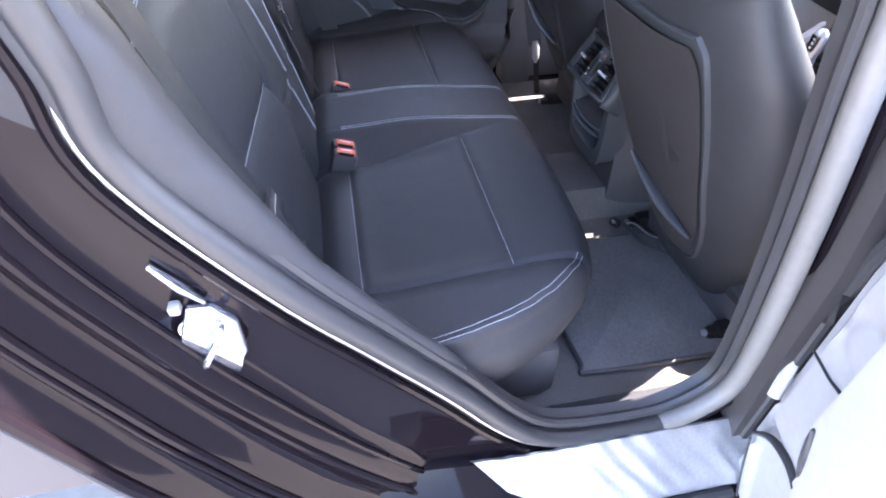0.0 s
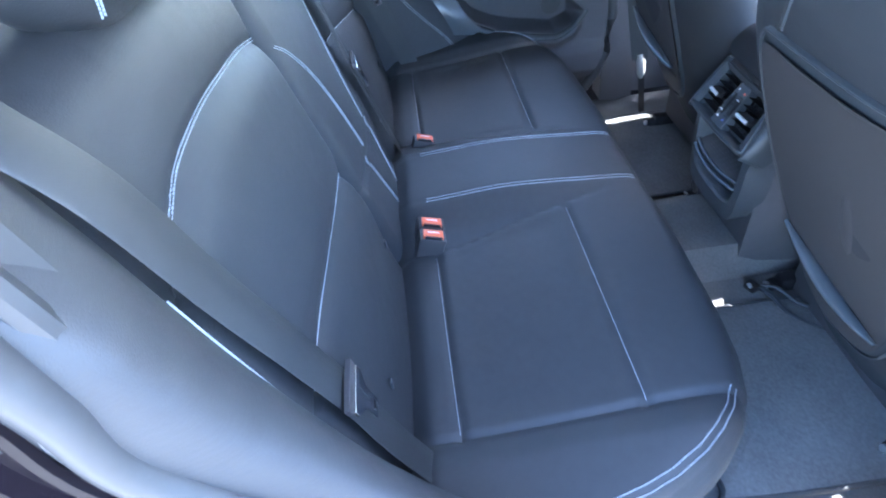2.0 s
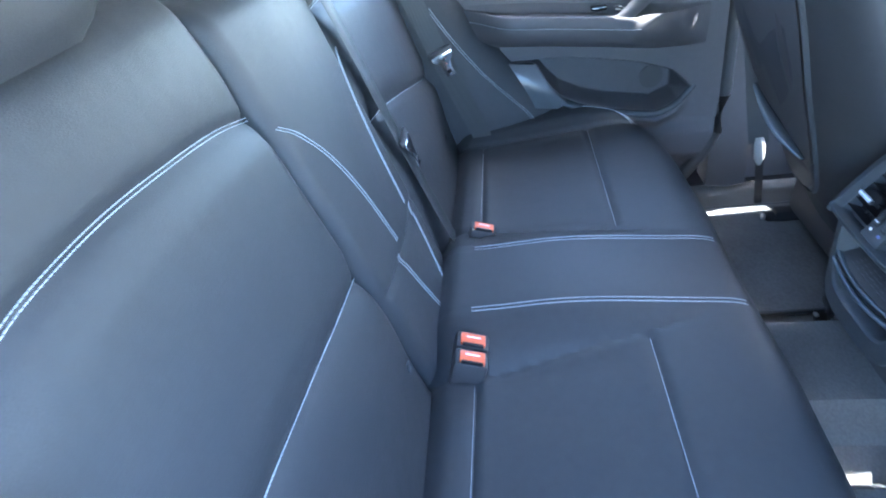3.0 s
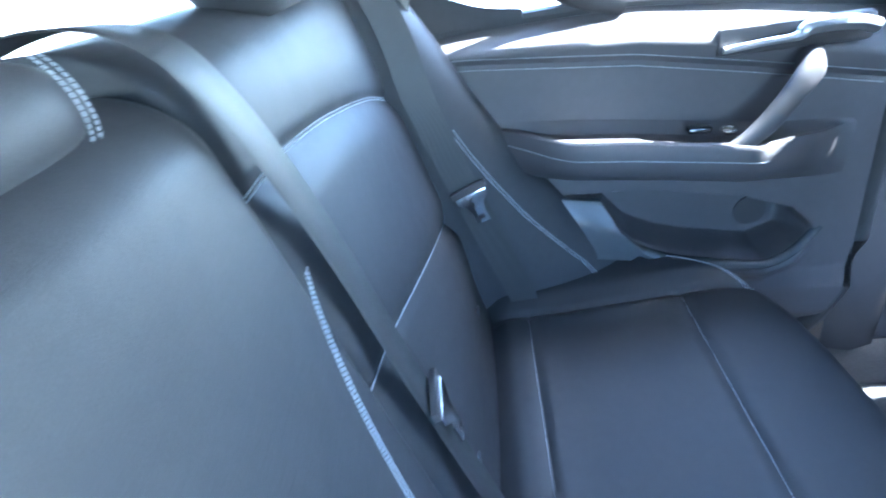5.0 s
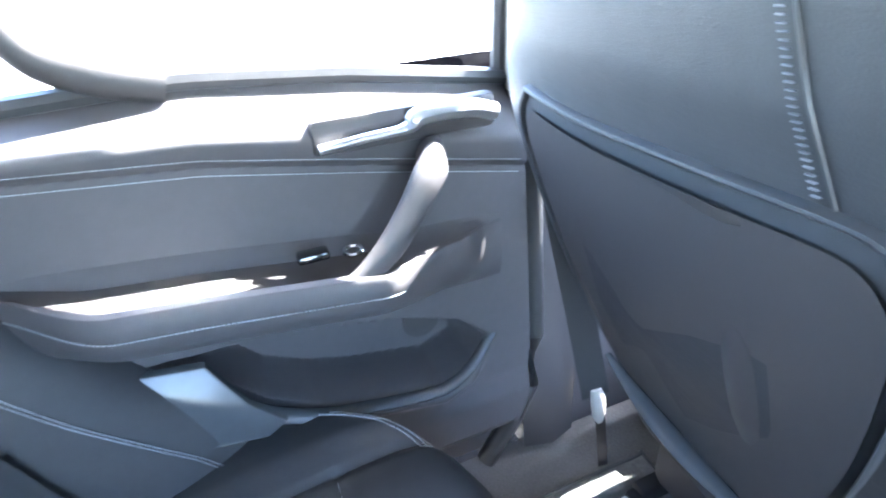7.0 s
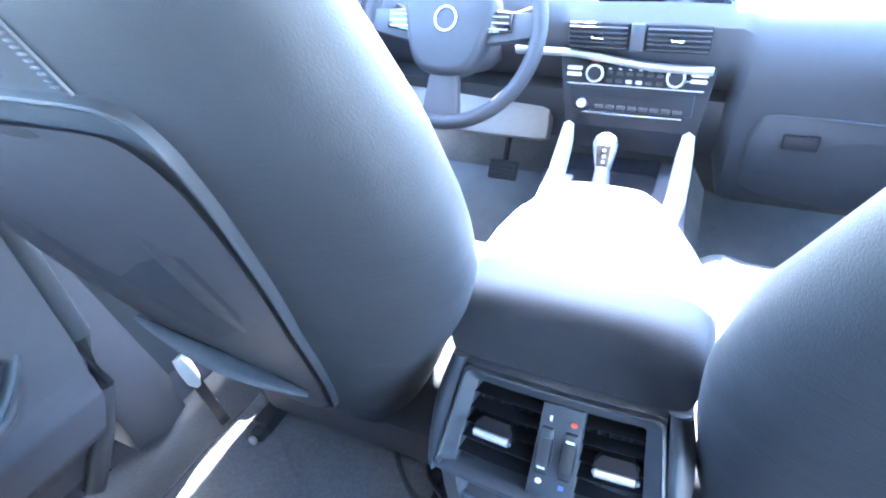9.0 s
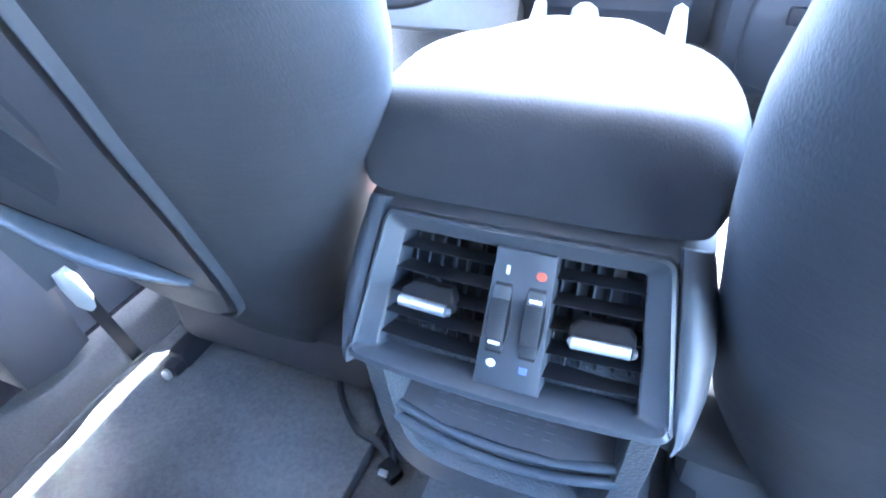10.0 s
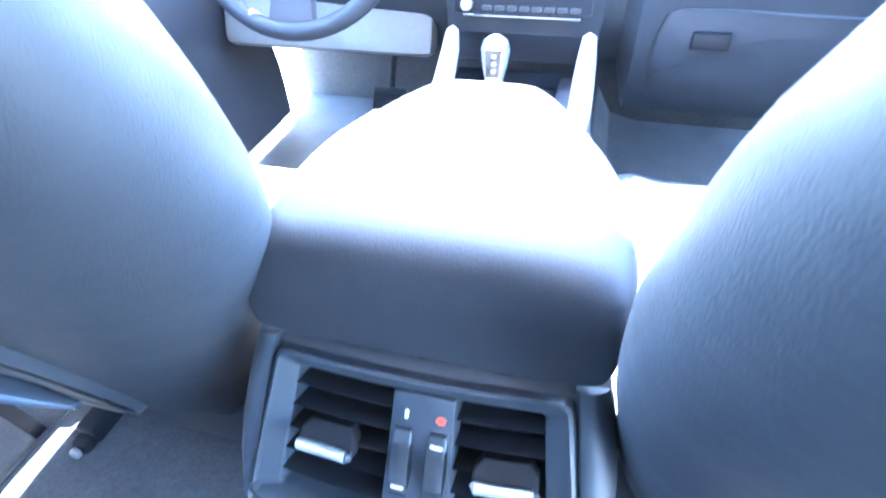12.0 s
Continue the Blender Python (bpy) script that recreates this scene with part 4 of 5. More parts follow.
buckle(0.158, -0.372, 0.722, 2, -18, "double black belt buckle with two red release buttons")
buckle(-0.160, -0.362, 0.712, 1, -18, "single black belt buckle with a red release button")


# ---- front seats ----
def front_seat(cx, dy, dz, s, label, wide=1.0):
    """s: +1 where the door is on the right."""
    t = thing("car_seat", label, "car seat", "front seats", at=(cx, 0.45 + dy, 0.40))
    o = Vector((cx, dy, dz))

    def mid(z):
        return 0.345 - 0.42 * (z - 0.73)

    def half(z):
        return curve(z, [(0.52, 0.13), (0.60, 0.165), (0.66, 0.195), (0.75, 0.232), (0.85, 0.258), (0.95, 0.271), (1.03, 0.271), (1.10, 0.262), (1.16, 0.247), (1.19, 0.238), (1.215, 0.227), (1.235, 0.213), (1.250, 0.194), (1.258, 0.176), (1.262, 0.15)]) * wide

    def thick(z):
        return curve(z, [(0.52, 0.06), (0.62, 0.078), (0.9, 0.085), (1.1, 0.076), (1.18, 0.062), (1.225, 0.046), (1.245, 0.033), (1.257, 0.02), (1.262, 0.010)])

    def taper(x, z):
        # Wide outer wings; the passenger seat's inner shoulder slopes away from the console.
        wing = 0.09 * smooth((z - 0.78) / 0.10) * smooth((1.20 - z) / 0.10) * (x * s > 0)
        if x * s > 0:
            return 1.0 + wing
        # The side towards the console draws in below the elbow.
        low = [(0.60, 0.050), (0.70, 0.050), (0.76, 0.046), (0.82, 0.036), (0.88, 0.018), (0.94, 0.006), (1.0, 0.0)] if s < 0 else [(0.60, 0.020), (0.76, 0.022), (0.88, 0.026), (0.94, 0.024), (1.0, 0.018), (1.06, 0.010), (1.12, 0.0)]
        return 1.0 - curve(z, low) / half(z) - 0.06 * smooth((z - 0.98) / 0.20) * (s > 0)

    def rear(x, z):
        w = half(z) * taper(x, z)
        k = min(1.0, abs(x) / w)
        return mid(z) - thick(z) * (1 - k**3.2) ** (1 / 2.2)

    rows = []
    for z in np.concatenate([np.linspace(0.52, 1.18, 46), np.linspace(1.185, 1.262, 18)]):
        w, th, m = half(z), thick(z), mid(z)
        ring = []
        for a in np.linspace(0, math.tau, 72, endpoint=False):
            c, q = math.cos(a), math.sin(a)
            x = math.copysign(abs(c) ** (2 / 3.2), c) * w
            k = min(1.0, abs(x) / w)
            depth = (1 - k**3.2) ** (1 / 2.2)
            y = m - th * depth if q < 0 else m + th * depth * (1.0 - 0.35 * (1 - k**2)) * 1.15
            ring.append(o + Vector((x * taper(x, z), y, z)))
        rows.append(ring)
    part("backrest", Geo().grid(rows, True, True), LEATHER, t)
    # Hard rear shell with its map pocket.
    outline = []
    for p in spline([(-0.16, 1.142, 0), (-0.07, 1.134, 0), (0.06, 1.133, 0), (0.118, 1.132, 0), (0.140, 1.127, 0), (0.153, 1.112, 0), (0.158, 1.09, 0), (0.156, 1.04, 0), (0.143, 0.95, 0), (0.121, 0.86, 0), (0.097, 0.78, 0), (0.074, 0.71, 0), (0.046, 0.65, 0), (0.0, 0.62, 0), (-0.09, 0.64, 0), (-0.135, 0.72, 0), (-0.165, 0.84, 0), (-0.182, 0.95, 0), (-0.187, 1.05, 0), (-0.182, 1.115, 0), (-0.16, 1.142, 0)], 6)[:-1]:
        outline.append((p.x * -s, p.y))
    place = lambda u, v, h: o + Vector((u, rear(u, v) - 0.004 - h, v))
    rim = Geo()
    cu, cv = 0.0, 0.86
    inset = lambda k: [(cu + (u - cu) * k, cv + (v - cv) * k) for u, v in outline]
    rows = []
    for k, h in ((1.010, -0.010), (1.003, 0.001), (0.999, 0.0035), (0.992, 0.0042), (0.985, 0.003), (0.981, -0.001), (0.93, -0.001)):
        rows.append([place(u, v, h) for u, v in inset(k)])
    rim.grid(rows, True)
    part("shell_rim", rim, GREY, t, "slim smooth rim round the rear shell")
    rows = []
    for k in np.linspace(0.935, 0.05, 22):
        row = []
        for u, v in inset(k):
            sink = 0.016 * smooth((0.93 - k) / 0.10) * smooth((v - 0.70) / 0.03)
            bulge = 0.010 * bell(u - 0.050, 0.020) * bell(v - 0.94, 0.12) + 0.004 * bell(u, 0.12)
            row.append(place(u, v, 0.003 - sink + bulge))
        rows.append(row)
    part("rear_shell", Geo().grid(rows, True, True), SHELL, t, "dark plastic rear shell with a sunken map pocket")
    bar = [place(u + (0.065 if s > 0 else 0.0), 0.800 - 0.068 * (u + 0.160) / 0.22 - 0.020 * math.sin((u + 0.160) / 0.22 * math.pi), 0.012) for u in np.linspace(-0.160, 0.060, 24)]
    part("pocket_bar", Geo().tube(bar, [0.004 + 0.011 * math.sin(math.pi * i / 23) for i in range(24)], 12, 0.5, up=(0, 0, 1)), SHINE, t, "grey glossy edge of the map pocket")
    su, sk = -s * 0.104, s * 0.036
    ladder = Geo()
    for z in np.linspace(1.138, 1.238, 30):
        u = su + sk * (z - 1.138) / 0.10
        ladder.box(place(u, z, -0.0035), (0.005, 0.0024, 0.0010), 0.0004, seg=1)
    part("seam", ladder, TONE, t, "tone-on-tone ladder stitching")
    part("seam_groove", Geo().tube([place(su - s * 0.008 + sk * (z - 1.138) / 0.10, z, -0.0035) for z in np.linspace(1.134, 1.238, 12)], 0.0014, 6), RUBBER, t)
    seam = [place(u, 1.232 + 0.014 * (1 - (u / 0.2) ** 2) - s * 0.055 * u, -0.003) for u in np.linspace(-0.200, 0.200, 34)]
    part("top_piping", Geo().tube(seam, 0.0022, 6), RUBBER, t, "dark piping along the top of the seat back")
    # Cushion, base, unseen side trim added to cut the floor sun, rails.
    rows = []
    length, sunk = (0.34, 0.035) if o.x < 0 else (0.50, 0.0)
    for y in np.linspace(0.36, 0.36 + length, 30):
        k = (y - 0.36) / length
        ring = []
        for a in np.linspace(0, math.tau, 40, endpoint=False):
            c, q = math.cos(a), math.sin(a)
            x = math.copysign(abs(c) ** 0.55, c) * 0.255
            top = 0.085 + 0.035 * smooth((abs(x) - 0.15) / 0.08)
            e = (1 - abs(2 * k - 1) ** 5) ** 0.3
            ring.append(o + Vector((x * (0.85 + 0.15 * e), y, 0.62 - sunk + 0.03 * k + math.copysign(abs(q) ** 0.6, q) * (top if q > 0 else 0.07) * max(0.15, e))))
        rows.append(ring)
    part("cushion", Geo().grid(rows, True, True), LEATHER, t)
    part("base", Geo().box(o + Vector((0, 0.53, 0.50 - dz * 0.5)), (0.40, 0.30, 0.12), 0.02), TRIM, t, "dark plastic seat base")
    if s < 0:
        part("shade_trim", Geo().box(o + Vector((-0.291, 0.660, 0.585)), (0.06, 0.29, 0.10), 0.02), TRIM, t, "unseen dark side trim added to keep sun off the floor")
    for sx in (-0.19, 0.19):
        part("rail", Geo().box(o + Vector((sx, 0.61, 0.425 - dz)), (0.030, 0.52, 0.036), 0.006), SLATS, t, "black steel seat rail")
        part("rail_cap", Geo().box(o + Vector((sx, 0.345, 0.420 - dz)), (0.026, 0.030, 0.026), 0.009), SLATS, t, "black rail end cap")
        part("rail_bolt", Geo().disc(o + Vector((sx, 0.329, 0.421 - dz)), (0, -1, 0.2), 0.008, 0.006, 12), SATIN, t, "silver rail bolt")
    for sx in (-0.080, 0.055):
        part("headrest_post", Geo().tube([o + Vector((sx, mid(1.25), 1.245)), o + Vector((sx, mid(1.33), 1.34))], 0.0075, 10), CHROME, t, "chrome headrest post")
    rows = []
    for k in np.linspace(0, 1, 14):
        e = math.sin(math.pi * (0.05 + 0.9 * k)) ** 0.4
        rows.append([o + Vector((math.copysign(abs(math.cos(a)) ** 0.5, math.cos(a)) * 0.135 * e, mid(1.3) + 0.01 + math.sin(a) * 0.05 * e, 1.292 + 0.19 * k)) for a in np.linspace(0, math.tau, 28, endpoint=False)])
    part("headrest", Geo().grid(rows, True, True), LEATHER, t, "black leather headrest")
    return t


front_seat(-0.341, 0.0, 0.0, -1, "black leather driver seat with dark plastic rear shell", 1.0)
front_seat(0.352, 0.008, -0.085, 1, "black leather passenger seat with dark plastic rear shell")


# ---- centre console ----
def vent_unit():
    """The rear air outlet at the end of the console."""
    v = thing("rear_air_vent", "slate grey rear air vent panel with two outlets and thumb wheels", "air vent", at=(0.005, 0.237, 0.74))
    tilt = Matrix.Translation((-0.0015, 0.236, 0.792)) @ Matrix.Rotation(radians(-30), 4, "X")
    T = tilt.to_3x3().to_4x4()
    # Local: x right, z up along the face, h out of it; the face is bowed towards the rear seat.
    P = lambda x, z, h: tilt @ Vector((x * 1.09, -h + 0.012 * (x / 0.10) ** 2, z * 0.90))

    C = 0.007  # the strip sits a little off the middle

    def ring(wt, wb, zt, zb, r, h, n=8, m=10):
        pts = []
        for (cx, cz), a0 in (((wt - r, zt - r), 0), ((-wt + r, zt - r), 90), ((-wb + r, zb + r), 180), ((wb - r, zb + r), 270)):
            pts.append([(cx + r * math.cos(radians(a0 + 90 * k / (n - 1))), cz + r * math.sin(radians(a0 + 90 * k / (n - 1)))) for k in range(n)])
        out = []
        for a, b in zip(pts, pts[1:] + pts[:1]):
            out += a + [(a[-1][0] + (b[0][0] - a[-1][0]) * k / m, a[-1][1] + (b[0][1] - a[-1][1]) * k / m) for k in range(1, m)]
        return [P(x, z, h + (0.003 if z < -0.05 else 0.0)) for x, z in out]

    g = Geo().grid([ring(0.069, 0.078, 0.0465, -0.0465, 0.003, -0.026), ring(0.069, 0.078, 0.0465, -0.0465, 0.003, -0.003), ring(0.070, 0.079, 0.0475, -0.0475, 0.004, -0.0015), ring(0.078, 0.092, 0.054, -0.0505, 0.006, 0.003), ring(0.080, 0.094, 0.0565, -0.054, 0.008, 0.0055), ring(0.082, 0.096, 0.0585, -0.0585, 0.009, 0.0045), ring(0.0835, 0.0975, 0.060, -0.0615, 0.010, -0.001), ring(0.0835, 0.0975, 0.060, -0.0615, 0.010, -0.030)], True)
    part("frame", g, GREY, v)
    for side in (-1, 1):
        # Outer cheek behind a fine groove, wider towards its rounded lower end.
        rows = []
        for z in [*np.linspace(0.066, -0.052, 18), -0.057, -0.061, -0.064, -0.066]:
            k = (0.066 - z) / 0.13
            x0 = 0.0822 + 0.0145 * min(1.0, k * 1.05)
            edge = curve(z, [(-0.066, 0.104), (-0.058, 0.1075), (-0.03, 0.1115), (0.0, 0.1115), (0.035, 0.107), (0.066, 0.100)])
            w = (edge - x0) * (1.0 if z > -0.058 else math.sqrt(max(0.30, 1 - ((-0.058 - z) / 0.0090) ** 2)))
            rows.append([P(side * (x0 + w * u), z, h) for u, h in ((-0.05, -0.03), (-0.02, -0.001), (0.06, 0.0025), (0.2, 0.0042), (0.5, 0.0040), (0.8, -0.001), (0.95, -0.009), (1.0, -0.024), (0.98, -0.05))])
        part("side_cheek", Geo().grid(rows, False, True), GREY, v, "smooth grey outer cheek of the vent panel")
    hood = [[P(x, z, h) for x in np.linspace(-0.099, 0.099, 18)] for z, h in ((0.056, -0.004), (0.0605, -0.003), (0.064, -0.005), (0.070, -0.011), (0.078, -0.020), (0.088, -0.034))]
    part("hood", Geo().grid(hood), SHELL, v, "dark grained hood between vent and armrest")
    part("duct_wall", Geo().box(P(0, 0, -0.034), (0.165, 0.006, 0.100), 0.002, T), SLATS, v, "dark duct behind the vanes")
    # Middle strip with wheels and symbols.
    strip = [(C - 0.0165, 0.048), (C + 0.0165, 0.048), (C + 0.0190, -0.0485), (C - 0.0190, -0.0485)]
    part("centre_strip", Geo().prism(strip, lambda a, b, h: P(a, b, h - 0.018), 0.020, 0.0015), GREY, v, "flat grey strip between the outlets")
    for x, mark in ((C - 0.0095, -0.0165), (C + 0.0095, 0.0165)):
        barrel = [(x + (0.0046 + 0.0019 * math.cos(q * math.pi / 2)) * s, 0.0245 * q) for s, qs in ((1, np.linspace(-1, 1, 9)), (-1, np.linspace(1, -1, 9))) for q in qs]
        part("thumb_wheel_bezel", Geo().prism(barrel, lambda a, b, h: P(a, b, 0.0013 + h), 0.0016, 0.0008), SLATS, v, "dark recess round the thumb wheel")
        rows = []
        for i, a in enumerate(np.linspace(-1.0, 1.0, 57)):
            ridge = 0.0007 * (i % 2) * (abs(a) < 0.62)
            rows.append([P(x + q, 0.0225 * a, 0.0012 + 0.0062 * math.cos(a * 1.25) + ridge - (0.001 if abs(q) > 0.004 else 0)) for q in (-0.0050, -0.0038, 0.0038, 0.0050)])
        part("thumb_wheel", Geo().grid(rows), RUBBER, v, "finely ribbed black thumb wheel")
        part("wheel_mark", Geo().box(P(x, mark, 0.0053), (0.0074, 0.0016, 0.0020), 0.0004, T), ICON_W, v, "white line on the wheel")
    part("symbol", Geo().box(P(C - 0.0085, 0.0335, 0.0022), (0.0020, 0.0010, 0.0052), 0.0003, T), ICON_W, v, "white on mark")
    for x, z, r, n, mat, lab in ((C - 0.0100, -0.0320, 0.0027, 14, ICON_W, "white round off mark"), (C + 0.0100, 0.0330, 0.0031, 12, ICON_R, "red warm mark"), (C + 0.0085, -0.0325, 0.0032, 4, ICON_B, "blue cold mark")):
        dot = [(x + r * (0.85 if n == 12 and k % 2 else 1.0) * math.cos((k + 0.5) * math.tau / n), z + r * (0.85 if n == 12 and k % 2 else 1.0) * math.sin((k + 0.5) * math.tau / n)) for k in range(n)]
        part("symbol", Geo().prism(dot, lambda a, b, h: P(a, b, 0.0018 + h), 0.0008, 0.0002), mat, v, lab)
    # Vanes: level slats in front, short uprights behind.
    for side in (-1, 1):
        for i in range(5):
            z = 0.0335 - i * 0.0170
            x0, x1 = C + side * (0.0175 + 0.001 * i / 4), side * (0.0695 + 0.0085 * (0.046 - z) / 0.092)
            g = Geo().grid([[P(x, z + dz, h) for h, dz in ((-0.0030, -0.0008), (-0.0018, 0.0), (-0.0030, 0.0008), (-0.022, 0.0040), (-0.022, 0.0028))] for x in np.linspace(x0, x1, 5)], True, True)
            part("slat", g, SLATS, v)
        for k in range(6):
            x = side * (0.0235 + k * 0.0090)
            part("upright_vane", Geo().box(P(x, -0.001, -0.027), (0.0016, 0.012, 0.090), 0.0005, T @ Matrix.Rotation(radians(25), 4, "Z")), SLATS, v)
        xt = C * 0.5 + side * 0.0500
        body = [(-0.017, -0.006), (0.017, -0.006), (0.0165, 0.004), (0.012, 0.0115), (-0.013, 0.0115), (-0.0175, 0.004)]
        part("vane_tab", Geo().prism([(xt + a, b * 0.85) for a, b in body], lambda a, b, h: P(a, b, h - 0.015 + 0.012 * smooth((0.010 - b) / 0.014)), 0.011, 0.002), SLATS, v, "black vane adjuster tab")
        part("tab_insert", Geo().tube([P(xt - 0.0165, -0.0030, 0.0062), P(xt - 0.015, -0.0030, 0.0082), P(xt + 0.0145, -0.0030, 0.0082)], [0.0016, 0.0038, 0.0038], 12), SILVER, v, "silver bar on the adjuster tab")
        part("tab_end", Geo().tube([P(xt + 0.0145, -0.0030, 0.0080), P(xt + 0.0172, -0.0030, 0.0070)], [0.0036, 0.0026], 10), GREY, v, "dark grey end of the bar")


def console():
    c = thing("centre_console", "dark centre console between the front seats with storage bin", "centre console", at=(0, 0.6, 0.45))
    rows = []
    for y, w, top in ((0.290, 0.098, 0.850), (0.40, 0.116, 0.850), (0.58, 0.112, 0.80), (0.70, 0.118, 0.70), (0.85, 0.125, 0.685), (1.00, 0.13, 0.68), (1.12, 0.13, 0.66)):
        cx = -0.012 - 0.05 * smooth((y - 0.5) / 0.5)
        rows.append([(cx + 0.010 + x, y, z) for x, z in ((-w - 0.01, 0.45), (-w, 0.62), (-w, top - 0.02), (-w + 0.02, top), (w - 0.02, top), (w, top - 0.02), (w, 0.62), (w + 0.01, 0.45))])
    part("body", Geo().grid(rows, True, True), TRIM, c)
    # End panel below the vents, with an open tray.
    def E(x, z, h):
        return Vector((x * 1.16 - 0.006, 0.245 + (0.745 - z) * 0.05 - h + 0.5 * x * x, z))
    out = [(p.x, p.y) for p in spline([(-0.094, 0.752, 0), (0.0, 0.755, 0), (0.094, 0.752, 0), (0.095, 0.70, 0), (0.092, 0.63, 0), (0.084, 0.575, 0), (0.06, 0.552, 0), (0.0, 0.548, 0), (-0.06, 0.552, 0), (-0.084, 0.575, 0), (-0.092, 0.63, 0), (-0.095, 0.70, 0), (-0.094, 0.752, 0)], 5)[:-1]]
    inset = lambda kx, kz, h: [E(x * kx, 0.668 + (z - 0.655) * kz, h) for x, z in out]
    g = Geo().grid([[E(x, z, -0.05) for x, z in out], [E(x, z, 0.004) for x, z in out], [E(x * 0.985, 0.655 + (z - 0.655) * 0.985, 0.009) for x, z in out], inset(0.83, 0.76, 0.010), inset(0.80, 0.73, 0.006), inset(0.76, 0.70, -0.045)], True)
    part("tray_frame", g, PEBBLE, c, "pebble-grained frame of the rear storage tray")
    part("tray_back", Geo().box(E(0, 0.66, -0.048), (0.17, 0.006, 0.15), 0.002), SLATS, c, "dark back of the tray")
    for z, h, r in ((0.656, 0.010, 0.0042), (0.640, 0.013, 0.0050)):
        path = [E(x, z - 0.010 * (1 - (x / 0.078) ** 2), h - 0.9 * x * x) for x in np.linspace(-0.078, 0.078, 18)]
        part("tray_rib", Geo().tube(path, r, 10, 0.8), SHINE, c, "curved smooth rib of the tray")
    # Rubber-lined shelf behind the lip, with rows of fine raised dashes.
    shelf = lambda x, k: E(x, 0.652 + 0.020 * k, 0.008 - 0.054 * k)
    part("tray_liner", Geo().grid([[shelf(x, k) for x in np.linspace(-0.076, 0.076, 12)] for k in np.linspace(0, 1, 6)]), SHELL, c, "dark rubber liner of the tray")
    mesh = Geo()
    for i in range(8):
        for k in range(7):
            mesh.box(shelf(-0.046 + i * 0.0128, 0.20 + k * 0.105) + Vector((0, 0, 0.0006)), (0.0080, 0.0013, 0.0012), 0.0003, Matrix.Rotation(radians(20), 4, "X"), seg=1)
    part("tray_texture", mesh, TRIM, c, "rows of fine raised dashes in the rubber")
    # Upright grips and shifter surround.
    for x0, x1, x2 in ((-0.172, -0.165, -0.185), (0.052, 0.060, 0.088)):
        rows = []
        for y, z, xx, w in ((0.76, 0.66, x0, 0.018), (0.84, 0.685, x0, 0.018), (0.90, 0.715, x1, 0.018), (0.95, 0.745, x1, 0.017), (0.985, 0.770, x1, 0.015)):
            rows.append([(xx + a * w, y + b * 0.012, z + b * 0.02) for a, b in ((-1, -0.7), (-0.7, 0.7), (0, 1), (0.7, 0.7), (1, -0.7), (0, -1))])
        part("grip", Geo().grid(rows, True, True), PILLAR, c, "pale grey side grip rising to the dashboard")
    part("shifter_plate", Geo().box((-0.075, 0.90, 0.692), (0.19, 0.30, 0.016), 0.006), GLOSS, c, "black gloss plate round the gear lever")
    part("start_trim", Geo().box((-0.148, 0.90, 0.703), (0.03, 0.05, 0.010), 0.003), SATIN, c, "silver switch block")
    # Buckle beside the console.
    b = thing("front_belt_buckle", "black front belt buckle with red button beside the console", "belt buckle", at=(-0.125, 0.40, 0.70))
    part("housing", Geo().box((-0.128, 0.40, 0.712), (0.016, 0.035, 0.09), 0.005), SHELL, b)
    part("button", Geo().box((-0.128, 0.393, 0.760), (0.013, 0.024, 0.006), 0.002), RED, b, "red release button")


def armrest():
    a = thing("console_armrest", "padded black leather armrest lid on the centre console", "armrest", at=(-0.004, 0.42, 0.85))
    rows = []
    for y in [0.271 + 0.043 * (1 - math.cos(k)) for k in np.linspace(0.0, math.pi / 2, 10)] + list(np.linspace(0.322, 0.54, 24)) + [0.54 + 0.05 * math.sin(k) for k in np.linspace(0.1, math.pi / 2 * 0.98, 10)]:
        kb = (1 - (1 - min(1.0, (y - 0.271) / 0.043)) ** 3) ** 0.5
        kf = math.sqrt(max(0.03, 1 - max(0, (y - 0.46) / 0.13) ** 2))
        w = (0.113 - 0.025 * smooth((y - 0.32) / 0.28)) * (0.90 + 0.10 * math.sqrt(max(0.0, 1 - (1 - min(1.0, (y - 0.271) / 0.05)) ** 2))) * (0.55 + 0.45 * kf)
        z0 = 0.841 + 0.003 * (1 - kb)
        z1 = 0.862 + 0.042 * kb + 0.004 * math.sin(min(1, (y - 0.271) / 0.2) * math.pi) - 0.034 * smooth((y - 0.36) / 0.24)
        zc = (z0 + z1) / 2
        hz = (z1 - z0) / 2
        cx = -0.001 - 0.024 * smooth((y - 0.32) / 0.28)
        ring = []
        for t in np.linspace(0, math.tau, 44, endpoint=False):
            c, q = math.cos(t), math.sin(t)
            ring.append((cx + math.copysign(abs(c) ** 0.34, c) * w, y, zc + math.copysign(abs(q) ** (0.54 if q > 0 else 0.8), q) * hz * (1 + 0.10 * (1 - abs(c)) * (q > 0))))
        rows.append(ring)
    part("lid", Geo().grid(rows, True, True), PADDED, a)
    part("lid_base", Geo().box((0.0, 0.390, 0.848), (0.190, 0.18, 0.016), 0.006), SHELL, a, "dark plastic underside")
    stitch_rows(a, [[Vector(r[18]) + Vector((-0.0008, 0, 0.0008)) for r in rows[8:30]]], (-1, 0, 0.6))


vent_unit()
console()
armrest()


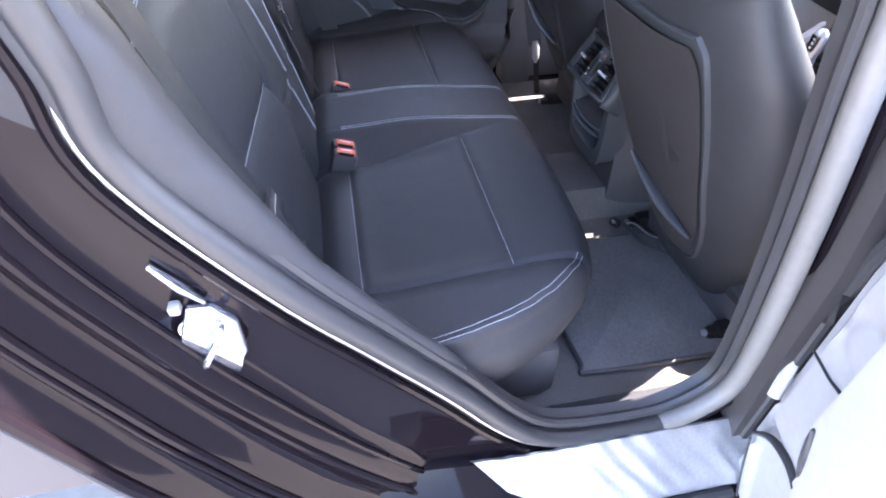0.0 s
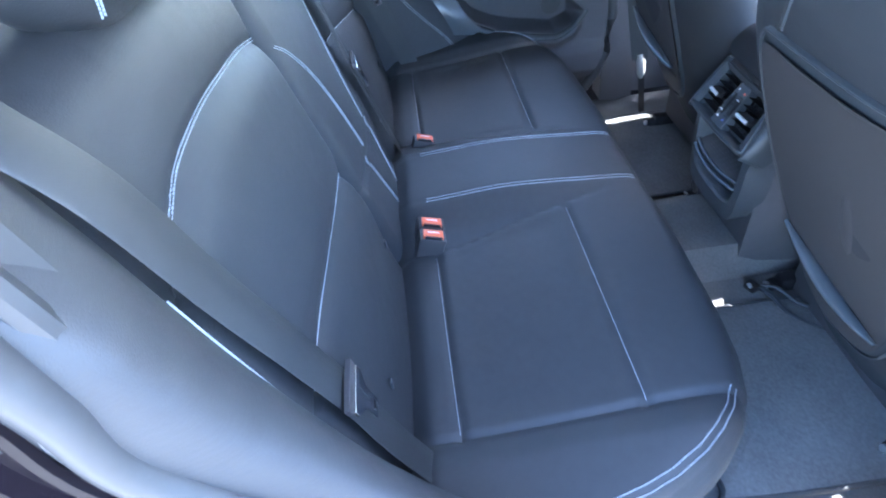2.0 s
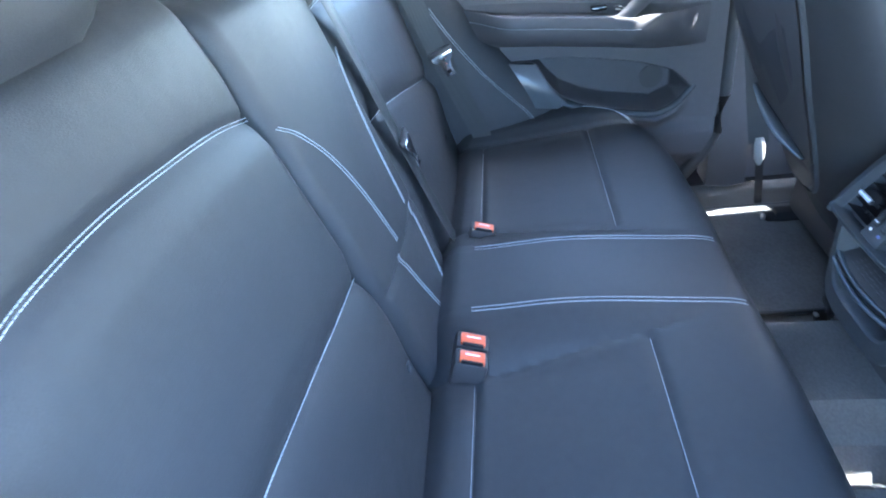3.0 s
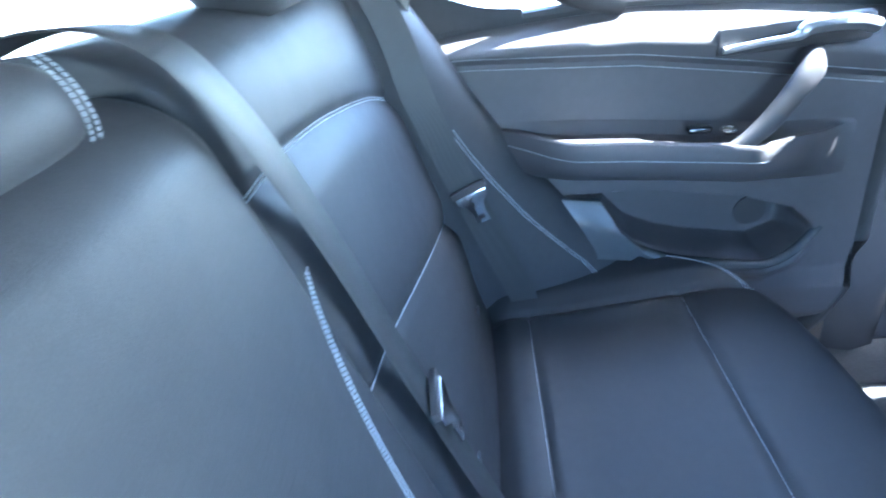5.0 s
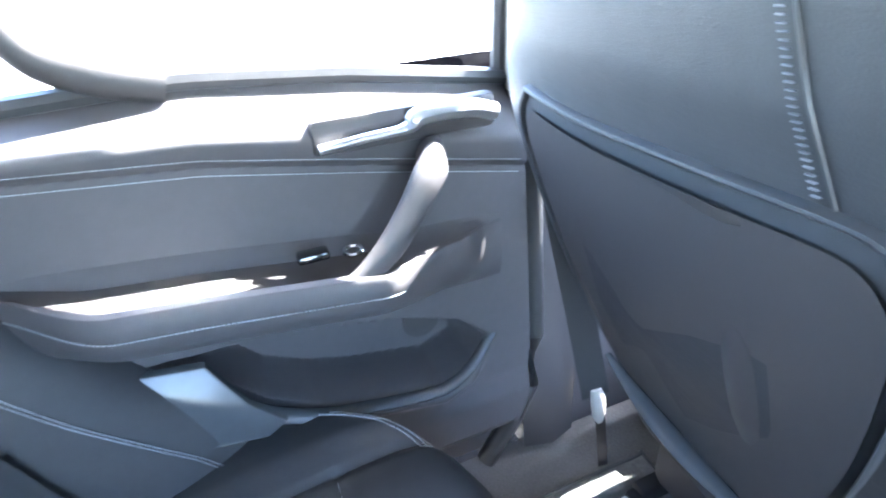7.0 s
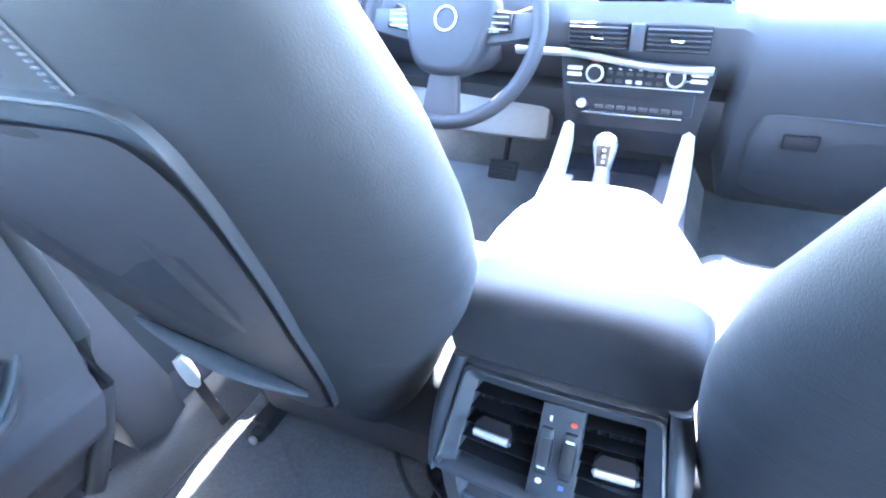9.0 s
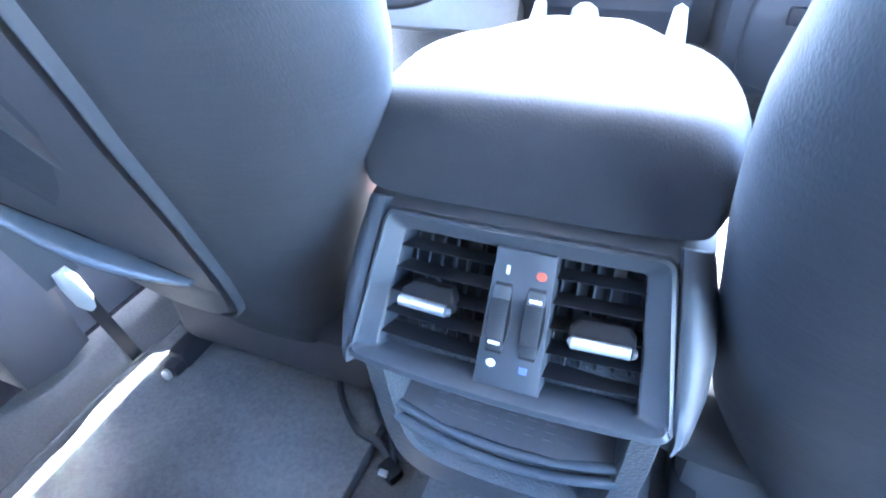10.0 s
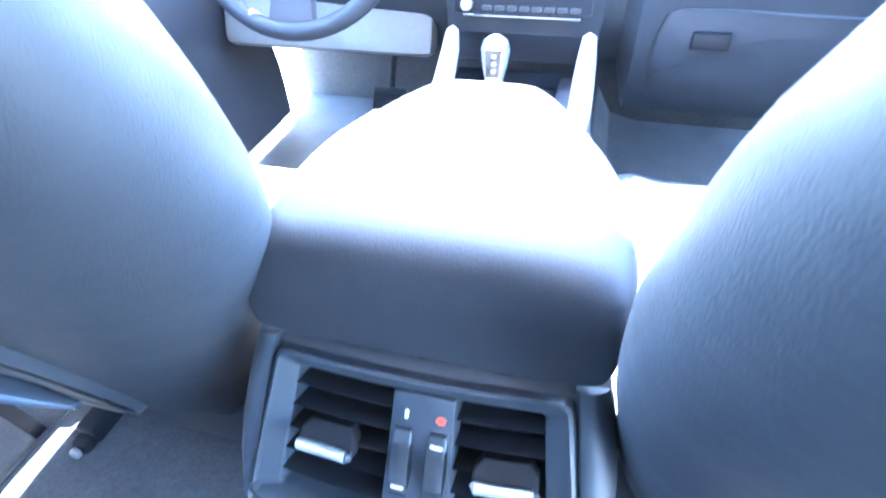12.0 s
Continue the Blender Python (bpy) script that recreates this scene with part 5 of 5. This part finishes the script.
# ---- dashboard ----
def dashboard():
    d = thing("dashboard", "dark grey stitched dashboard with central controls", "dashboard", kind="structure")
    rows = []
    for x in np.linspace(-0.735, 0.735, 60):
        hood = 0.045 * bell(x + 0.40, 0.16)
        prof = [(1.50, 1.03), (1.30, 1.035 + hood * 0.6), (1.16, 1.03 + hood), (1.09, 1.00 + hood * 0.6), (1.065, 0.96), (1.075, 0.90), (1.10, 0.86), (1.13, 0.83)]
        if x > 0.12:
            prof[3:] = [(1.09, 0.985), (1.064, 0.95), (1.056, 0.91), (1.058, 0.88), (1.066, 0.85)]
            prof += [(1.074, 0.82), (1.084, 0.78), (1.10, 0.68), (1.14, 0.60), (1.25, 0.56)]
        else:
            k = smooth((-0.22 - x) / 0.1)
            prof += [(1.10 - 0.02 * k, 0.815), (1.10, 0.78), (1.13, 0.72), (1.16 + 0.02 * k, 0.68), (1.30, 0.66)]
        rows.append([(x, y + 0.05 * (x / 0.74) ** 2, z) for y, z in prof])
    part("body", Geo().grid(rows), GREY, d)
    # Trim strip, air vents in the middle.
    part("trim_strip", Geo().tube([(x, 1.062, 0.905 - 0.02 * smooth((x + 0.2) / 0.2)) for x in np.linspace(-0.30, 0.080, 20)], 0.007, 8, 1.2), SATIN, d, "satin silver trim strip")
    for cx in (-0.135, 0.01):
        part("vent_recess", Geo().box((cx, 1.068, 0.938), (0.115, 0.02, 0.052), 0.005), SLATS, d)
        for i in range(5):
            part("vent_slat", Geo().box((cx, 1.055, 0.920 + i * 0.009), (0.108, 0.008, 0.0022), 0.0008), GREY, d)
        part("vent_tab", Geo().box((cx, 1.050, 0.938), (0.024, 0.006, 0.006), 0.002), CHROME, d, "chrome vent adjuster")
    part("hazard_block", Geo().box((-0.062, 1.058, 0.940), (0.026, 0.016, 0.05), 0.004), GREY, d)
    # Central control panel.
    m = Matrix.Translation((-0.060, 1.075, 0.812)) @ Matrix.Rotation(radians(-14), 4, "X") @ Matrix.Rotation(radians(2), 4, "Z")
    R = m.to_3x3().to_4x4()
    Q = lambda x, z, h: m @ Vector((x, -h, z))
    part("control_panel", Geo().prism([(-0.150, 0.085), (0.150, 0.085), (0.128, -0.10), (-0.120, -0.10)], Q, 0.012, 0.004), PANEL, d, "black control panel of climate and radio")
    for x in (-0.076, 0.076):
        part("climate_knob", Geo().disc(Q(x, 0.05, 0.012), m.to_3x3() @ Vector((0, -1, 0)), 0.016, 0.016, 24), PANEL, d, "dark climate knob")
        part("knob_ring", Geo().torus(Q(x, 0.05, 0.024), m.to_3x3() @ Vector((0, -1, 0)), 0.0140, 0.0042, 28, 8), SATIN, d, "chrome knob ring")
        part("digits", Geo().box(Q(x, 0.073, 0.0125), (0.020, 0.002, 0.005), 0.0005, R), ORANGE, d, "red backlit temperature digits")
    part("digits", Geo().box(Q(0.0, 0.073, 0.0125), (0.026, 0.002, 0.006), 0.0005, R), ORANGE, d, "red backlit fan digits")
    for x in np.linspace(-0.048, 0.048, 6):
        part("climate_button", Geo().box(Q(x, 0.052, 0.013), (0.012, 0.004, 0.007), 0.0015, R), SHELL, d)
        part("button_mark", Geo().box(Q(x, 0.060, 0.013), (0.006, 0.0015, 0.0025), 0.0004, R), ICON_W, d)
        part("climate_button", Geo().box(Q(x, 0.037, 0.013), (0.012, 0.004, 0.007), 0.0015, R), SATIN if abs(x) < 0.02 else SHELL, d)
    for z, w in ((0.045, 0.04), (0.028, 0.26)):
        part("panel_line", Geo().box(Q(0.112 if w < 0.1 else 0, z, 0.012), (w, 0.003, 0.002), 0.0006, R), SATIN, d, "thin silver line")
    for x in (-0.118, 0.118):
        for z in (0.058, 0.046):
            part("side_button", Geo().box(Q(x, z, 0.013), (0.030, 0.004, 0.008), 0.002, R), SATIN, d, "silver seat heating button")
    part("disc_slot", Geo().box(Q(0.0, 0.005, 0.0125), (0.16, 0.003, 0.004), 0.001, R), SLATS, d)
    part("radio_face", Geo().box(Q(0.0, 0.0, 0.011), (0.235, 0.006, 0.045), 0.003, R), PANEL, d, "dark radio face")
    part("radio_knob", Geo().disc(Q(-0.095, -0.010, 0.014), m.to_3x3() @ Vector((0, -1, 0)), 0.010, 0.012, 20), SATIN, d, "satin silver volume knob")
    for x in np.linspace(-0.06, 0.09, 8):
        part("radio_button", Geo().box(Q(x, -0.014, 0.015), (0.017, 0.004, 0.008), 0.0015, R), SHELL, d)
    part("chrome_line", Geo().tube([Q(-0.10, -0.027, 0.016), Q(0.10, -0.027, 0.016)], 0.0028, 8), CHROME, d, "bright chrome line under the radio")
    part("tray", Geo().box(Q(0.0, -0.075, 0.006), (0.22, 0.012, 0.05), 0.004, R), PANEL, d, "dark open tray")
    # Screen on top.
    part("screen", Geo().box((-0.03, 1.10, 1.005), (0.24, 0.02, 0.075), 0.006, Matrix.Rotation(radians(-12), 4, "X")), GLOSS, d, "dark display screen")
    # Glove box.
    out = [(p.x, p.y) for p in spline([(0.165, 0.70, 0), (0.175, 0.78, 0), (0.21, 0.806, 0), (0.40, 0.80, 0), (0.60, 0.79, 0), (0.665, 0.77, 0), (0.67, 0.64, 0), (0.42, 0.60, 0), (0.20, 0.62, 0), (0.165, 0.70, 0)], 6)[:-1]]
    face = lambda x, z, h: Vector((x, 1.075 + 0.05 * (x / 0.74) ** 2 + curve(0.82 - z, [(-0.03, -0.008), (0, 0), (0.04, 0.009), (0.14, 0.025), (0.22, 0.065)]) - h, z))
    part("glove_box_lid", Geo().prism(out, face, 0.006, 0.003), GREY, d, "grey glove box lid")
    part("glove_box_catch", Geo().box(face(0.255, 0.755, 0.008), (0.062, 0.012, 0.030), 0.004), PANEL, d, "dark glove box catch")
    part("catch_lock", Geo().disc(face(0.255, 0.752, 0.012), (0, -1, 0), 0.005, 0.002, 14), GREY, d)
    part("lid_gap", Geo().tube([face(x, z, 0.0035) for x, z in out] + [face(*out[0], 0.0035)], 0.0022, 6), RUBBER, d, "dark gap round the glove box lid")
    part("side_vent", Geo().box((0.50, 1.085, 0.925), (0.12, 0.02, 0.06), 0.006), SLATS, d)
    for i in range(5):
        part("vent_slat", Geo().box((0.50, 1.073, 0.905 + i * 0.010), (0.11, 0.008, 0.0024), 0.0008), GREY, d)
    part("knee_panel", Geo().box((-0.46, 1.125, 0.735), (0.46, 0.05, 0.10), 0.02, Matrix.Rotation(radians(-20), 4, "X")), PILLAR, d, "pale grey knee panel under the wheel")


def steering_wheel():
    c = Vector((-0.405, 0.965, 0.965))
    ax = Vector((0.0, -0.90, 0.42)).normalized()
    w = thing("steering_wheel", "black leather multifunction steering wheel with silver spokes", "steering wheel", at=c)
    rt = Vector((1, 0, 0))
    up = ax.cross(rt).normalized() * -1
    if up.z < 0:
        up = -up
    W = lambda x, z, h: c + rt * x + up * z + ax * h
    part("rim", Geo().torus(c, ax, 0.180, 0.0150, 56, 14), LEATHER, w)
    hub = [(p.x * 1.3, p.y * 1.3) for p in spline([(-0.075, 0.030, 0), (-0.05, 0.062, 0), (0, 0.070, 0), (0.05, 0.062, 0), (0.075, 0.030, 0), (0.06, -0.03, 0), (0.04, -0.062, 0), (0, -0.070, 0), (-0.04, -0.062, 0), (-0.06, -0.03, 0), (-0.075, 0.03, 0)], 5)[:-1]]
    part("airbag_cover", Geo().prism(hub, lambda a, b, h: W(a, b, h - 0.02), 0.045, 0.018), LEATHER, w)
    part("badge_ring", Geo().torus(W(0, 0.012, 0.026), ax, 0.022, 0.002, 24, 6), SATIN, w, "plain round badge ring")
    for s in (-1, 1):
        sp = [(s * 0.060, 0.035), (s * 0.168, 0.030), (s * 0.170, -0.012), (s * 0.075, -0.030)]
        part("spoke", Geo().prism(sp, lambda a, b, h: W(a, b, h - 0.012), 0.020, 0.005), GREY, w)
        part("switch_pad", Geo().prism([(s * 0.078, 0.030), (s * 0.130, 0.028), (s * 0.130, -0.006), (s * 0.082, -0.012)], lambda a, b, h: W(a, b, h + 0.008), 0.008, 0.003), GLOSS, w, "glossy switch pad")
        for k in range(3):
            part("switch_line", Geo().tube([W(s * 0.084, 0.020 - k * 0.011, 0.0165), W(s * 0.124, 0.020 - k * 0.011, 0.0165)], 0.0012, 6), SATIN, w)
    low = [(-0.028, -0.06), (0.028, -0.06), (0.040, -0.168), (-0.040, -0.168)]
    part("lower_spoke", Geo().prism(low, lambda a, b, h: W(a, b, h - 0.012), 0.018, 0.005), SHELL, w, "dark lower spoke")
    part("column", Geo().tube([W(0, 0, -0.02), W(0, 0.01, -0.16)], [0.055, 0.07], 20), TRIM, w, "dark steering column shroud")
    part("stalk", Geo().tube([W(0.06, 0.02, -0.06), W(0.15, 0.05, -0.05)], 0.007, 8), SHELL, w)
    part("stalk", Geo().tube([W(-0.06, 0.02, -0.06), W(-0.15, 0.05, -0.05)], 0.007, 8), SHELL, w)


def gear_lever():
    g = thing("gear_lever", "satin grey gear lever with glossy black shift diagram", "gear lever", at=(-0.078, 0.915, 0.69))
    rows = []
    for k in np.linspace(0, 1, 16):
        w = curve(k, [(0, 0.017), (0.35, 0.014), (0.55, 0.019), (0.8, 0.023), (0.95, 0.018), (1, 0.008)])
        d = curve(k, [(0, 0.020), (0.35, 0.013), (0.6, 0.016), (0.9, 0.016), (1, 0.006)])
        rows.append([(-0.078 + w * math.cos(a), 0.905 + 0.035 * k - 0.02 * k * k + d * math.sin(a), 0.695 + 0.108 * k) for a in np.linspace(0, math.tau, 24, endpoint=False)])
    part("grip", Geo().grid(rows, True, True), SATIN, g)
    m = Matrix.Translation((-0.078, 0.902, 0.768)) @ Matrix.Rotation(radians(-8), 4, "X")
    part("diagram_plate", Geo().prism([(-0.013, 0.020), (0.013, 0.020), (0.010, -0.022), (-0.010, -0.022)], lambda a, b, h: m @ Vector((a, -h - 0.002, b)), 0.004, 0.001), GLOSS, g, "black shift diagram plate")
    for k in range(3):
        part("diagram_mark", Geo().box(m @ Vector((0.002, -0.0065, 0.010 - k * 0.011)), (0.006, 0.001, 0.005), 0.0003), ICON_W, g)


def pedals():
    p = thing("brake_pedal", "grey ribbed brake pedal in the driver footwell", "pedal", at=(-0.40, 1.27, 0.50))
    m = Matrix.Rotation(radians(-35), 4, "X")
    part("pad", Geo().box((-0.40, 1.27, 0.515), (0.085, 0.014, 0.055), 0.006, m), GREY, p)
    for k in range(4):
        part("rib", Geo().box(Vector((-0.40, 1.263, 0.515)) + m @ Vector((0, -0.006, -0.018 + k * 0.012)), (0.075, 0.006, 0.004), 0.001, m), RUBBER, p)
    part("arm", Geo().tube([(-0.40, 1.28, 0.52), (-0.40, 1.34, 0.62), (-0.40, 1.36, 0.72)], 0.009, 8), SLATS, p)
    a = thing("accelerator_pedal", "long dark accelerator pedal in the driver footwell", "pedal", at=(-0.27, 1.28, 0.48))
    part("pad", Geo().box((-0.275, 1.29, 0.47), (0.045, 0.016, 0.10), 0.006, Matrix.Rotation(radians(-38), 4, "X")), GREY, a)


dashboard()
steering_wheel()
gear_lever()
pedals()


# ---- mats ----
def floor_mat(cx, x0, x1, y0, y1, label):
    z = 0.404
    out = [(p.x, p.y) for p in spline([(x0, y0, 0), (x0, y1 - 0.03, 0), (x0 + 0.03, y1, 0), (x1 - 0.03, y1, 0), (x1, y1 - 0.03, 0), (x1, y0 + 0.02, 0), (x1 - 0.03, y0, 0), ((x0 + x1) / 2, y0 - 0.01, 0)], 6)]
    t = thing("floor_mat", label, "floor mat", "rear floor mats", at=((x0 + x1) / 2, (y0 + y1) / 2, z))
    part("mat_surface", Geo().prism(out, lambda a, b, h: Vector((a, b, z + h)), 0.010, 0.004), MAT, t)
    part("binding", Geo().tube([(a, b, z + 0.005) for a, b in out] + [(out[0][0], out[0][1], z + 0.005)], 0.006, 8), RUBBER, t, "dark bound edge")


floor_mat(0.37, 0.20, 0.585, 0.05, 0.42, "grey velour floor mat in the rear footwell")
floor_mat(-0.37, -0.60, -0.20, 0.02, 0.42, "grey velour floor mat in the rear footwell")


# ---- driver's belt ----
def front_belt():
    t = thing("front_seat_belt", "sunlit front seat belt running down to its floor anchor", "seat belt", at=(-0.615, 0.315, 0.57))
    run = spline([(-0.640, 0.195, 1.42), (-0.672, 0.222, 1.20), (-0.655, 0.252, 0.95), (-0.635, 0.285, 0.76), (-0.617, 0.315, 0.59)], 10)
    part("webbing", Geo().ribbon(run, (0.25, 1.0, 0.0), 0.046, 0.0016), WEB, t)
    part("anchor_cover", Geo().tube([(-0.617, 0.315, 0.605), (-0.614, 0.318, 0.585), (-0.612, 0.322, 0.55), (-0.612, 0.326, 0.53)], [0.010, 0.014, 0.013, 0.006], 14, 0.5, up=(1, 0, 0)), PILLAR, t, "pale plastic anchor cover")
    part("anchor_strap", Geo().ribbon([(-0.612, 0.324, 0.545), (-0.612, 0.335, 0.47), (-0.615, 0.345, 0.41)], (0.2, 1, 0), 0.018, 0.004), SLATS, t, "black steel anchor strap")


front_belt()


# ---- wiring under the front seats ----
def seat_wiring(x, s):
    t = thing("seat_wiring", "dark seat wiring with a small plug on the carpet", "cable", "seat wiring", at=(x, 0.31, 0.41))
    part("plug", Geo().box((x, 0.30, 0.428), (0.028, 0.022, 0.018), 0.005, Matrix.Rotation(radians(25 * s), 4, "Z")), SLATS, t, "black plug")
    part("clip", Geo().box((x + 0.004 * s, 0.291, 0.436), (0.012, 0.008, 0.006), 0.002), SATIN, t, "silver clip")
    part("cable", Geo().tube(spline([(x, 0.31, 0.428), (x + 0.03 * s, 0.33, 0.424), (x + 0.08 * s, 0.35, 0.412), (x + 0.13 * s, 0.40, 0.412), (x + 0.15 * s, 0.46, 0.43)], 8), 0.006, 8), RUBBER, t, "black cable")
    part("cable", Geo().tube(spline([(x, 0.31, 0.430), (x + 0.02 * s, 0.345, 0.434), (x + 0.06 * s, 0.38, 0.42), (x + 0.09 * s, 0.44, 0.43)], 8), 0.004, 8), RUBBER, t, "black cable")


seat_wiring(-0.155, -1)
seat_wiring(0.165, 1)
